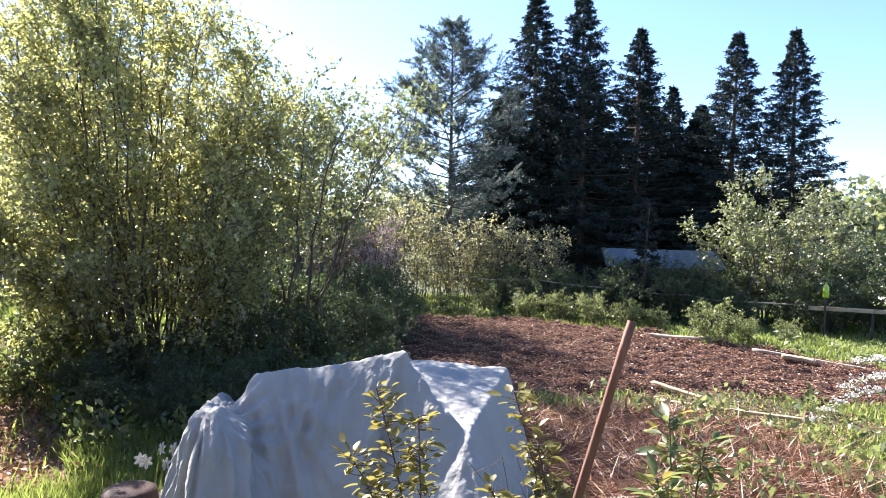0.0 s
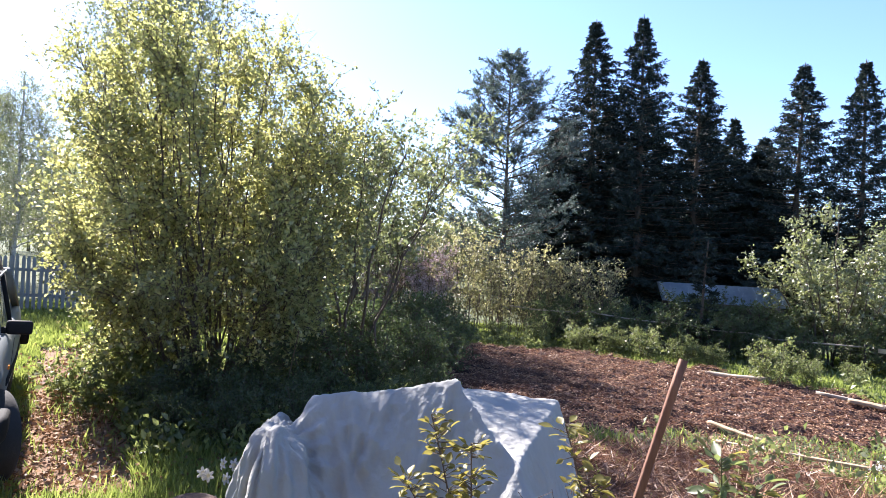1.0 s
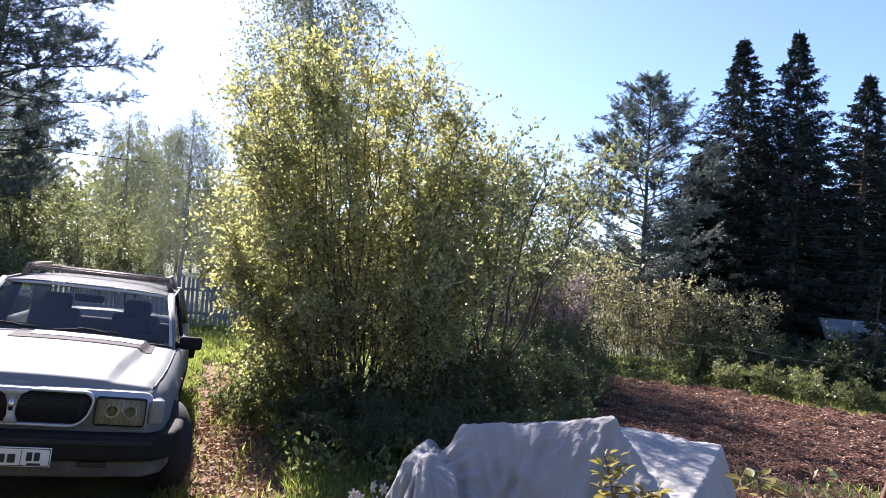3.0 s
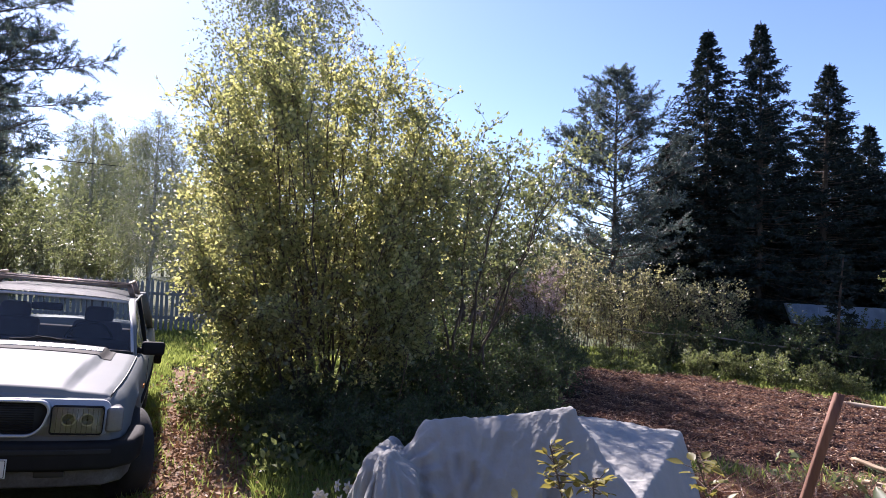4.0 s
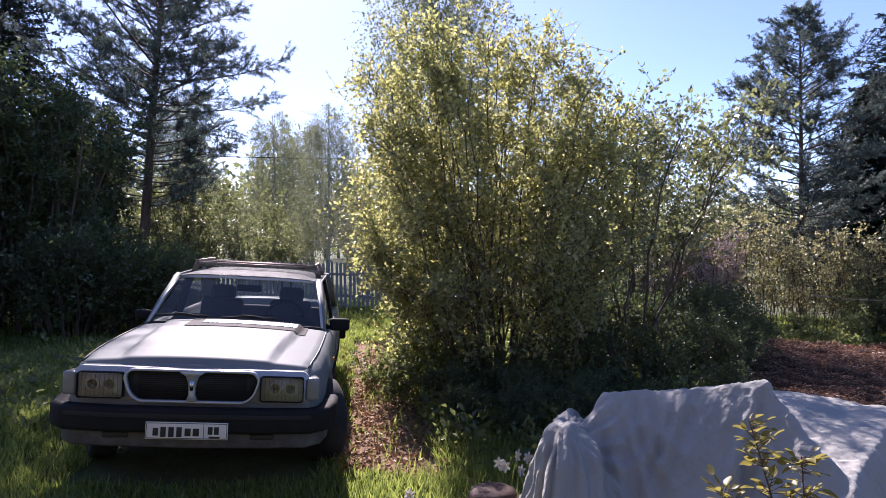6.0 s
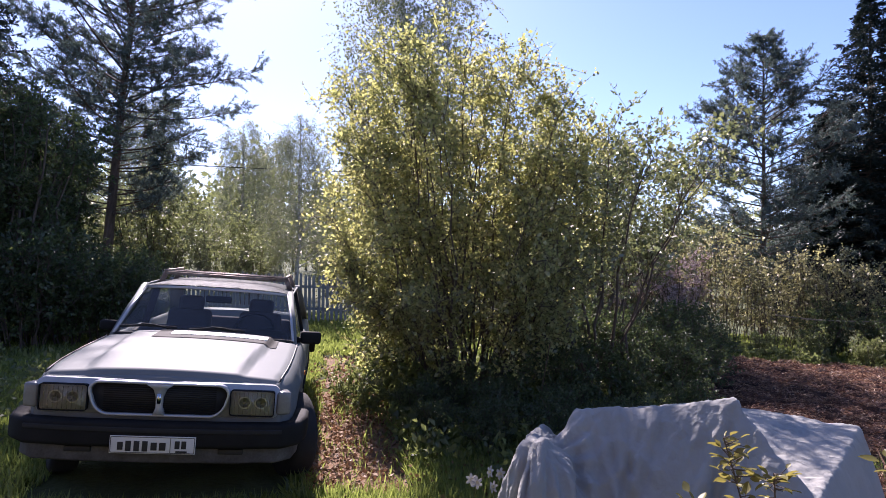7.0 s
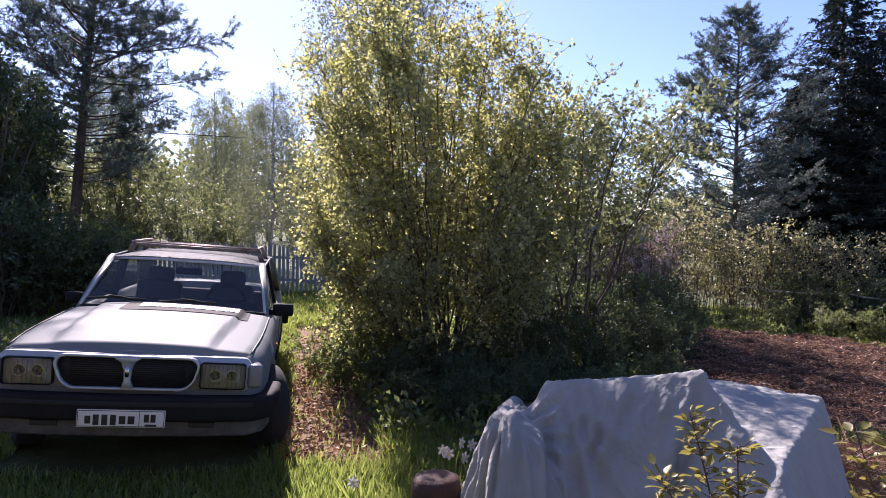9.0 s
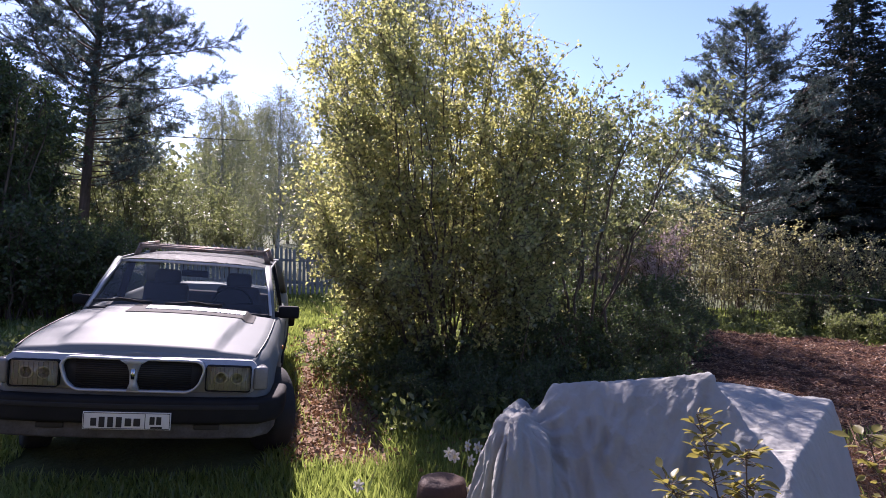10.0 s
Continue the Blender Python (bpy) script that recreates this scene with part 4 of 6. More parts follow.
def hood_panel():
    """The bonnet, with its raised middle and the lip that rolls down in front."""
    bm = bmesh.new()
    nx, ny = 56, 40
    grid = []
    for j in range(ny + 1):
        v = j / ny
        y = 0.045 + (1.555 - 0.045) * v ** 2.0
        row = []
        for i in range(nx + 1):
            s = -1 + 2 * i / nx
            w = half_width(max(y, 0.2)) * 0.90
            x = s * w
            z = hood_height(x, y)
            row.append(bm.verts.new((x, y - 0.02 * s * s * (1 - v) * -1.5, z)))
        grid.append(row)
    for a, b in zip(grid, grid[1:]):
        for i in range(nx):
            bm.faces.new((a[i], a[i + 1], b[i + 1], b[i]))
    bmesh.ops.recalc_face_normals(bm, faces=bm.faces)
    return bm


def pane(corners, bulge=0.0, way=(0, -1, 0), n=8):
    """A gently bowed sheet between four corners (bottom left, bottom right, top right, top left)."""
    bm = bmesh.new()
    a, b, c, d = (Vector(v) for v in corners)
    grid = []
    for j in range(n + 1):
        row = []
        for i in range(n + 1):
            u, v = i / n, j / n
            p = a.lerp(b, u).lerp(d.lerp(c, u), v) + Vector(way) * bulge * (1 - (2 * u - 1) ** 2)
            row.append(bm.verts.new(p))
        grid.append(row)
    for r, q in zip(grid, grid[1:]):
        for i in range(n):
            bm.faces.new((r[i], r[i + 1], q[i + 1], q[i]))
    return bm


def ring_prism(outline, hole, y0, y1, centre):
    """A frame cut through: outer and inner outlines of as many points in x, z."""
    bm = bmesh.new()
    n = len(outline)
    cx, cz = centre
    v = [[bm.verts.new((cx + x, y, cz + z)) for x, z in o] for o, y in ((outline, y0), (hole, y0), (hole, y1), (outline, y1))]
    for a, b in zip(v, v[1:] + v[:1]):
        for k in range(n):
            bm.faces.new((a[k], a[(k + 1) % n], b[(k + 1) % n], b[k]))
    bmesh.ops.recalc_face_normals(bm, faces=bm.faces)
    return bm


def prism(outline, y0, y1, centre):
    bm = bmesh.new()
    cx, cz = centre
    a = [bm.verts.new((cx + x, y0, cz + z)) for x, z in outline]
    b = [bm.verts.new((cx + x, y1, cz + z)) for x, z in outline]
    bm.faces.new(a)
    bm.faces.new(b[::-1])
    for k in range(len(a)):
        bm.faces.new((a[k], b[k], b[(k + 1) % len(a)], a[(k + 1) % len(a)]))
    bmesh.ops.recalc_face_normals(bm, faces=bm.faces)
    return bm


def soft_box(sx, sy, sz, r, m):
    return moved(slab(sx, sy, sz, r, 3), m)


def build_car():
    car = empty_thing("parked_car", Matrix.Translation(CAR_PLACE) @ Euler((radians(0.1), radians(3.83), radians(CAR_TURN))).to_matrix().to_4x4(),
                      "silver-grey saloon car with a roof rack parked on grass", "car")
    body = part("body", car_body(), PAINT, car)
    hood = part("hood", hood_panel(), PAINT, car)
    # black sheet that draws the shadow of roof and rack on the hood
    bm = bmesh.new()
    rows = [[bm.verts.new((x, y, hood_height(x, y) + 0.006)) for x in [-0.36 + 0.02 * i for i in range(51)]] for y in (1.17, 1.25, 1.33, 1.40, 1.48, 1.552)]
    for a, b in zip(rows, rows[1:]):
        for i in range(50):
            bm.faces.new((a[i], a[i + 1], b[i + 1], b[i]))
    part("rack_shadow_sheet", bm, BLACK_PLASTIC, hood, "black sheet laid on the hood as shadow of the roof rack")
    # pale strips drawn as sunlight falling between the rack bars
    for k in range(20):
        x = -0.22 + k * 0.040
        part("light_strip", soft_box(0.036, 0.15, 0.006, 0.002, pose(x, 1.385, hood_height(x, 1.355) + 0.012, 3, 0, 0)), PLATE_WHITE, hood, "pale strip laid in as light between the shadow bars" if k == 0 else "")
    for s in (-1, 1):
        part("hood_seam", sweep([(s * half_width(max(y, 0.2)) * 0.902, y, hood_height(half_width(max(y, 0.2)) * 0.89, y) + 0.004) for y in (0.14, 0.25, 0.45, 0.7, 1.0, 1.3, 1.54)], rounded(0.009, 0.010, 0.002)), INK, hood)
    # front end
    centre = (0.0, 0.742)
    part("nose_panel", prism(rounded(1.52, 0.22, 0.05), 0.045, 0.075, (0, 0.745)), TRIM_GREY, car, "grey panel between the headlights")
    grille = part("grille_frame", ring_prism([(x * (1.0 + 0.75 * z), z) for x, z in rounded(0.85, 0.22, 0.085, 6)], [(x * (1.0 + 0.75 * z), z) for x, z in rounded(0.822, 0.194, 0.074, 6)], -0.002, 0.05, centre), TRIM_GREY, car,
                  "dull grey frame round two dark grille openings")
    part("grille_mesh", prism([(x * (1.0 + 0.75 * z), z) for x, z in rounded(0.82, 0.192, 0.073, 6)], 0.036, 0.043, centre), INK, grille)
    for k in range(13):
        z = centre[1] - 0.084 + k * 0.014
        part("grille_bar", soft_box(0.70, 0.008, 0.004, 0.001, pose(0, 0.031, z)), BLACK_PLASTIC, grille)
    part("grille_divider", prism([(-0.085, 0.10), (0.085, 0.10), (0.040, 0.070), (0.022, 0.02), (0.018, -0.05), (0.036, -0.098), (-0.036, -0.098), (-0.018, -0.05), (-0.022, 0.02), (-0.040, 0.070)], -0.010, 0.04, centre), TRIM_GREY, grille)
    part("badge", prism([(-0.013, 0.035), (0.013, 0.035), (0.010, -0.03), (-0.010, -0.03)], -0.018, -0.010, (0, 0.75)), CHROME, grille)
    part("lower_slot", soft_box(0.62, 0.02, 0.016, 0.005, pose(0, 0.044, 0.628)), INK, car, "narrow dark slot under the grille")
    for s in (-1, 1):
        lamp = part("headlight", prism(rounded(0.285, 0.165, 0.018), 0.028, 0.062, (s * 0.585, 0.735)), REFLECTOR, car, "rectangular glass headlight")
        part("lamp_surround", ring_prism(rounded(0.290, 0.172, 0.02), rounded(0.281, 0.163, 0.016), 0.004, 0.05, (s * 0.585, 0.735)), BLACK_PLASTIC, lamp)
        for k, (dx, rr) in enumerate(((-0.05, 0.040), (0.055, 0.040))):
            bowl = lathe([(0.006, 0.0), (rr * 0.5, 0.002), (rr, 0.005), (rr + 0.005, 0.004)], 18)
            part("reflector", moved(bowl, pose(s * 0.585 + dx, 0.026, 0.738, 90, 0, 0)), REFLECTOR, lamp)
            part("bulb", moved(lathe([(0.003, 0), (0.007, 0.002), (0.007, 0.010), (0.003, 0.013)], 10), pose(s * 0.585 + dx, 0.024, 0.738, 90, 0, 0)), CHROME, lamp)
        part("lens", pane(((s * 0.585 - 0.138, 0.012, 0.658), (s * 0.585 + 0.138, 0.012, 0.658), (s * 0.585 + 0.138, 0.018, 0.812), (s * 0.585 - 0.138, 0.018, 0.812)), 0.008), LENS, lamp)
        for k in range(9):
            part("lens_flute", soft_box(0.004, 0.004, 0.145, 0.001, pose(s * 0.585 - 0.112 + k * 0.028, 0.008, 0.735)), LENS, lamp)
        part("indicator", soft_box(0.10, 0.12, 0.155, 0.02, pose(s * 0.778, 0.10, 0.735, 0, 0, -s * -14)), SMOKE, car, "clear corner indicator lens")
        part("side_repeater", soft_box(0.012, 0.06, 0.03, 0.005, pose(s * 0.893, 1.22, 0.74)), AMBER, car, "amber side repeater")
    path = [(-0.905, 0.42), (-0.90, 0.22), (-0.87, 0.07), (-0.78, -0.02), (-0.5, -0.055), (0, -0.07), (0.5, -0.055), (0.78, -0.02), (0.87, 0.07), (0.90, 0.22), (0.905, 0.42)]
    bumper = part("front_bumper", sweep([(x, y + 0.05, 0.525) for x, y in path], rounded(0.11, 0.165, 0.03)), BLACK_PLASTIC, car, "black plastic front bumper")
    part("bumper_strip", sweep([(x * 1.004, y - 0.006, 0.560) for x, y in path], rounded(0.012, 0.03, 0.005)), RUBBER, bumper)
    part("front_apron", sweep([(x * 0.965, y + 0.085, 0.395) for x, y in path], rounded(0.05, 0.13, 0.02)), SHADED_DIRTY_APRON, car, "grey apron below the bumper, darkened for dirt and shade")
    for s in (-1, 1):
        part("apron_slot", soft_box(0.16, 0.02, 0.035, 0.006, pose(s * 0.47, 0.001, 0.415)), INK, car)
    part("rear_bumper", sweep([(x, 4.86 - y * 0.8, 0.50) for x, y in path[::-1]], rounded(0.10, 0.16, 0.03)), BLACK_PLASTIC, car, "black plastic rear bumper")
    # number plate with plain bars for its characters
    plate = part("number_plate", soft_box(0.52, 0.008, 0.112, 0.003, pose(0, -0.076, 0.470)), PLATE_WHITE, car, "white number plate with black bars")
    part("plate_border", ring_prism(rounded(0.51, 0.102, 0.008), rounded(0.503, 0.095, 0.006), -0.0825, -0.079, (0, 0.470)), INK, plate)
    for x, w, h in ((-0.196, 0.034, 0.050), (-0.148, 0.034, 0.066), (-0.098, 0.034, 0.066), (-0.048, 0.034, 0.066), (0.006, 0.038, 0.050), (0.058, 0.040, 0.050), (0.148, 0.030, 0.050), (0.188, 0.030, 0.050)):
        part("plate_bar", soft_box(w, 0.003, h, 0.001, pose(x, -0.0815, 0.462 + (0.012 if x > 0.1 else 0.0))), INK, plate)
    part("plate_bar", soft_box(0.003, 0.003, 0.10, 0.0008, pose(0.106, -0.0815, 0.470)), INK, plate)
    part("plate_bar", soft_box(0.07, 0.003, 0.012, 0.001, pose(0.175, -0.0815, 0.430)), INK, plate)
    # cabin: corner points of the glasshouse
    fb, ft, rt, rb = (0.775, 1.60, 0.935), (0.675, 2.17, 1.325), (0.655, 3.42, 1.325), (0.75, 4.05, 0.935)
    bm = bmesh.new()
    nx, ny, grid = 14, 18, []
    for j in range(ny + 1):
        v = j / ny
        y = 2.15 + (3.45 - 2.15) * v
        row = []
        for i in range(nx + 1):
            s = -1 + 2 * i / nx
            z = 1.335 + 0.068 * (1 - s ** 4) * (1 - (2 * v - 1) ** 4 * 0.55)
            row.append(bm.verts.new((s * 0.695, y - 0.03 * (1 - s * s) * (1 - v), z)))
        grid.append(row)
    for a, b in zip(grid, grid[1:]):
        for i in range(nx):
            bm.faces.new((a[i], a[i + 1], b[i + 1], b[i]))
    bmesh.ops.solidify(bm, geom=bm.faces[:], thickness=0.03)
    bmesh.ops.recalc_face_normals(bm, faces=bm.faces)
    roof = part("roof", bm, PAINT, car)
    for s in (-1, 1):
        for name, a, b, w, d in (("front_pillar", fb, ft, 0.05, 0.05), ("rear_pillar", rb, rt, 0.16, 0.05), ("middle_pillar", (0.79, 2.72, 0.92), (0.685, 2.74, 1.33), 0.07, 0.04)):
            part(name, sweep([(s * a[0], a[1], a[2] - 0.02), (s * (a[0] + b[0]) / 2 * 1.008, (a[1] + b[1]) / 2, (a[2] + b[2]) / 2 + 0.006), (s * b[0], b[1], b[2] + 0.02)], rounded(w, d, 0.014)) if name != "middle_pillar"
                 else sweep([(s * a[0], a[1], a[2] - 0.02), (s * b[0], b[1], b[2] + 0.02)], rounded(d, w, 0.01)), PAINT if name != "middle_pillar" else BLACK_PLASTIC, car)
        part("roof_gutter", sweep([(s * fb[0] * 1.01, fb[1] + 0.02, fb[2]), (s * 0.705, 2.15, 1.335), (s * 0.708, 2.8, 1.35), (s * 0.695, 3.44, 1.335)], rounded(0.018, 0.022, 0.006)), PAINT, car)
        for name, q in (("front_side_glass", ((0.80, 1.72, 0.915), (0.80, 2.69, 0.915), (0.695, 2.71, 1.325), (0.685, 2.19, 1.325))), ("rear_side_glass", ((0.80, 2.76, 0.915), (0.785, 3.85, 0.915), (0.68, 3.40, 1.325), (0.695, 2.76, 1.325)))):
            o = part(name, pane([(s * x, y, z) for x, y, z in q], 0.012, (s, 0, 0)), GLASS, car)
            o.visible_shadow = False
        mirror = part("door_mirror", soft_box(0.19 if s > 0 else 0.15, 0.07, 0.115 if s > 0 else 0.09, 0.025, pose(s * 0.915 if s > 0 else -0.87, 1.80, 0.965 if s > 0 else 0.985, 0, 0, s * 8)), BLACK_PLASTIC, car, "black door mirror")
        part("mirror_glass", soft_box(0.165 if s > 0 else 0.13, 0.004, 0.09 if s > 0 else 0.07, 0.002, pose(s * 0.918 if s > 0 else -0.87, 1.838, 0.965 if s > 0 else 0.99, 0, 0, s * 8)), MIRROR, mirror)
        part("mirror_foot", soft_box(0.07, 0.05, 0.05, 0.012, pose(s * 0.815, 1.80, 0.94)), BLACK_PLASTIC, mirror)
        part("door_handle", soft_box(0.015, 0.16, 0.03, 0.006, pose(s * 0.905, 2.55, 0.86)), BLACK_PLASTIC, car)
        part("side_moulding", sweep([(s * (half_width(y) + 0.004), y, 0.62) for y in (1.25, 1.8, 2.4, 3.0, 3.2)], rounded(0.014, 0.05, 0.005)), BLACK_PLASTIC, car)
        part("door_seam", sweep([(s * (half_width(y) + 0.0015), 1.66, z) for y, z in ((1.66, 0.34), (1.66, 0.6), (1.66, 0.9))], rounded(0.004, 0.006, 0.001)), INK, car)
    o = part("windscreen", pane(((-0.765, 1.605, 0.95), (0.765, 1.605, 0.95), (0.665, 2.16, 1.32), (-0.665, 2.16, 1.32)), 0.05), GLASS, car)
    o.visible_shadow = False
    rim = [(-0.765, 1.60, 0.942), (-0.40, 1.560, 0.958), (0.0, 1.545, 0.962), (0.40, 1.560, 0.958), (0.765, 1.60, 0.942)]
    part("windscreen_seal", sweep(rim, rounded(0.03, 0.03, 0.01)), RUBBER, o)
    part("windscreen_seal", sweep([(-0.665, 2.16, 1.328), (-0.3, 2.125, 1.342), (0.3, 2.125, 1.342), (0.665, 2.16, 1.328)], rounded(0.025, 0.025, 0.008)), TRIM_GREY, o, "thin bright windscreen trim")
    for s in (-1, 1):
        part("windscreen_seal", sweep([(s * 0.762, 1.585, 0.95), (s * 0.715, 1.865, 1.155), (s * 0.662, 2.14, 1.328)], rounded(0.024, 0.024, 0.008)), TRIM_GREY, o, "thin bright windscreen trim")
    o = part("rear_window", pane(((-0.74, 4.04, 0.95), (0.74, 4.04, 0.95), (0.635, 3.45, 1.315), (-0.635, 3.45, 1.315)), 0.04, (0, 1, 0)), GLASS, car)
    o.visible_shadow = False
    for x, a in ((-0.30, 16), (0.28, 16)):
        wiper = part("wiper", sweep([(x, 1.50, 1.02), (x - 0.12, 1.53, 1.04), (x - 0.24, 1.578, 1.04)], rounded(0.012, 0.012, 0.003)), BLACK_PLASTIC, car, "black wiper")
        part("wiper_blade", sweep([(x - 0.42, 1.592, 1.005), (x - 0.2, 1.562, 1.03), (x + 0.06, 1.548, 1.02)], rounded(0.012, 0.022, 0.003)), RUBBER, wiper)
    # inside
    part("dashboard", soft_box(1.40, 0.40, 0.20, 0.06, pose(0, 1.86, 0.875, 8, 0, 0)), BLACK_PLASTIC, car)
    ringpts = [(0.19 * math.cos(2 * math.pi * k / 28), 0.19 * math.sin(2 * math.pi * k / 28), 0) for k in range(28)]
    segs = [(*ringpts[k], *ringpts[(k + 1) % 28], 0.013, 0.013) for k in range(28)] + [(0, 0, 0, 0.18 * math.cos(a), 0.18 * math.sin(a), 0, 0.018, 0.014) for a in (0.2, math.pi - 0.2, -math.pi / 2)]
    part("steering_wheel", np_mesh("steering_wheel", *tubes(segs, 8), BLACK_PLASTIC, True), None, car, m=pose(0.36, 2.16, 0.95, 62, 0, 0))
    part("inner_mirror", soft_box(0.24, 0.03, 0.065, 0.015, pose(0.02, 2.06, 1.25)), BLACK_PLASTIC, car)
    for s in (-1, 1):
        seat = part("front_seat", soft_box(0.44, 0.12, 0.58, 0.055, pose(s * 0.36, 2.72, 0.80, -14, 0, 0)), CLOTH, car, "dark cloth front seat")
        part("headrest", soft_box(0.26, 0.10, 0.17, 0.05, pose(s * 0.36, 2.81, 1.135, -10, 0, 0)), CLOTH, seat)
        part("seat_cushion", soft_box(0.50, 0.50, 0.16, 0.05, pose(s * 0.37, 2.42, 0.67, 6, 0, 0)), CLOTH, seat)
    part("rear_bench", soft_box(1.30, 0.16, 0.34, 0.06, pose(0, 3.72, 0.75, -16, 0, 0)), CLOTH, car)
    # wheels
    for s in (-1, 1):
        for y in AXLES:
            tyre = lathe([(0.20, -0.095), (0.285, -0.098), (0.315, -0.085), (TYRE, -0.055), (TYRE, 0.055), (0.315, 0.085), (0.285, 0.098), (0.20, 0.095)], 36)
            wheel = part("wheel", tyre, RUBBER, car, "dusty black tyre on a steel rim", pose(s * (0.835 if y < 2 else 0.765), y, TYRE, 0, 90, 24 if y < 2 else 0))
            part("rim", lathe([(0.05, 0.05), (0.10, 0.062), (0.15, 0.04), (0.185, 0.05), (0.205, 0.088), (0.205, -0.08), (0.05, -0.08)], 28), RIM, wheel, m=Matrix.Diagonal((1, 1, s, 1)))
            part("hub_cap", lathe([(0.005, 0.07), (0.045, 0.066), (0.055, 0.05), (0.055, 0.03)], 16), CHROME, wheel, m=Matrix.Diagonal((1, 1, s, 1)))
    # roof rack
    rack = part("roof_rack", sweep([(-0.60, 2.62, 1.448), (0.60, 2.62, 1.448)], rounded(0.03, 0.03, 0.008)), RACK_METAL, car, "rusty metal roof rack")
    for y in (2.80, 2.96, 3.12, 3.27, 3.4):
        part("rack_bar", sweep([(-0.60, y, 1.448), (0.60, y, 1.448)], rounded(0.016, 0.016, 0.005)), RACK_METAL, rack)
    part("rack_bar", sweep([(-0.62, 2.60, 1.472), (0.62, 2.60, 1.472)], rounded(0.016, 0.016, 0.005)), RACK_METAL, rack)
    for s in (-1, 1):
        part("rack_rail", sweep([(s * 0.60, 2.60, 1.472), (s * 0.60, 3.42, 1.472)], rounded(0.025, 0.025, 0.006)), RACK_METAL, rack)
        for y in (2.66, 3.34):
            part("rack_foot", sweep([(s * 0.655, y, 1.34), (s * 0.602, y + 0.01, 1.468)], rounded(0.035, 0.05, 0.008)), RACK_METAL, rack)
    return car


build_car()


# ---- garden things ----
def rough_bar(a, b, w, h, mat, seed=0, name="bar", bend=0.0, n=10, taper=0.0):
    """A sawn or split bar between two points, with uneven edges."""
    a, b = Vector(a), Vector(b)
    bm = bmesh.new()
    d = (b - a).normalized()
    s = d.cross(Vector((0, 0, 1))) if abs(d.z) < 0.95 else d.cross(Vector((0, 1, 0)))
    s.normalize()
    up = s.cross(d)
    rings = []
    outline = rounded(w, h, min(w, h) * 0.22, 2)
    for i in range(n + 1):
        t = i / n
        k = 1 - taper * t
        c = a.lerp(b, t) + up * bend * math.sin(math.pi * t) + s * 0.15 * w * noise.noise((t * 4, seed, 1)) + up * 0.15 * h * noise.noise((t * 4, seed, 7))
        rings.append([bm.verts.new(c + s * x * k * (1 + 0.12 * noise.noise((t * 7, j, seed))) + up * z * k * (1 + 0.12 * noise.noise((t * 7, j + 50, seed)))) for j, (x, z) in enumerate(outline)])
    m = len(outline)
    for r, q in zip(rings, rings[1:]):
        for j in range(m):
            bm.faces.new((r[j], r[(j + 1) % m], q[(j + 1) % m], q[j]))
    bm.faces.new(rings[0][::-1])
    bm.faces.new(rings[-1])
    bmesh.ops.recalc_face_normals(bm, faces=bm.faces)
    return bm


tagged(part("wooden_stake", rough_bar((0.22, 1.95, float(land(0.22, 1.95)) - 0.15), (0.705, 2.15, 1.315), 0.025, 0.023, STAKE_WOOD, 3, bend=0.025, n=16), STAKE_WOOD, None),
       "leaning red-brown weathered wooden stake in the flower bed", "stake")


def lying(name, a, b, w, h, mat, label, category, seed, lift=0.0):
    za, zb = float(land(*a)) + h / 2 + lift, float(land(*b)) + h / 2 + lift
    tagged(part(name, rough_bar((*a, za), (*b, zb), w, h, mat, seed), mat, None), label, category)


lying("log_pole", (3.5, 13.0), (4.75, 11.85), 0.09, 0.08, GREY_WOOD, "pale peeled pole lying along the plot edge", "pole", 11, 0.03)
lying("board", (2.62, 8.15), (3.05, 7.62), 0.075, 0.028, PALE_WOOD, "short pale board lying on the soil", "board", 12, 0.03)
lying("board", (2.45, 7.42), (3.85, 6.82), 0.06, 0.03, PALE_WOOD, "long pale board lying beside the straw", "board", 13, 0.03)
lying("board", (5.2, 10.2), (5.6, 10.0), 0.16, 0.05, PALE_WOOD, "short orange-brown board on the plot", "board", 14, 0.05)
lying("board", (3.2, 6.3), (2.3, 6.9), 0.05, 0.03, GREY_WOOD, "thin grey lath lying in the straw", "board", 15, 0.03)
lying("log_pole", (5.0, 10.75), (6.6, 9.85), 0.05, 0.05, GREY_WOOD, "thin grey pole lying along the plot edge", "pole", 16, 0.04)
tagged(part("peg", rough_bar((3.80, 6.86, float(land(3.8, 6.86)) - 0.1), (3.80, 6.86, float(land(3.8, 6.86)) + 0.12), 0.04, 0.04, STAKE_WOOD, 5, n=3), STAKE_WOOD, None), "short brown wooden peg at the end of a board", "peg")


tagged(part("thin_stick", rough_bar((-2.20, 6.78, float(land(-2.2, 6.78)) - 0.1), (-2.04, 6.86, 0.69), 0.008, 0.008, DRY_STEM, 6, n=8), DRY_STEM, None), "thin pale leaning stick among the shaded shrubs", "stick")


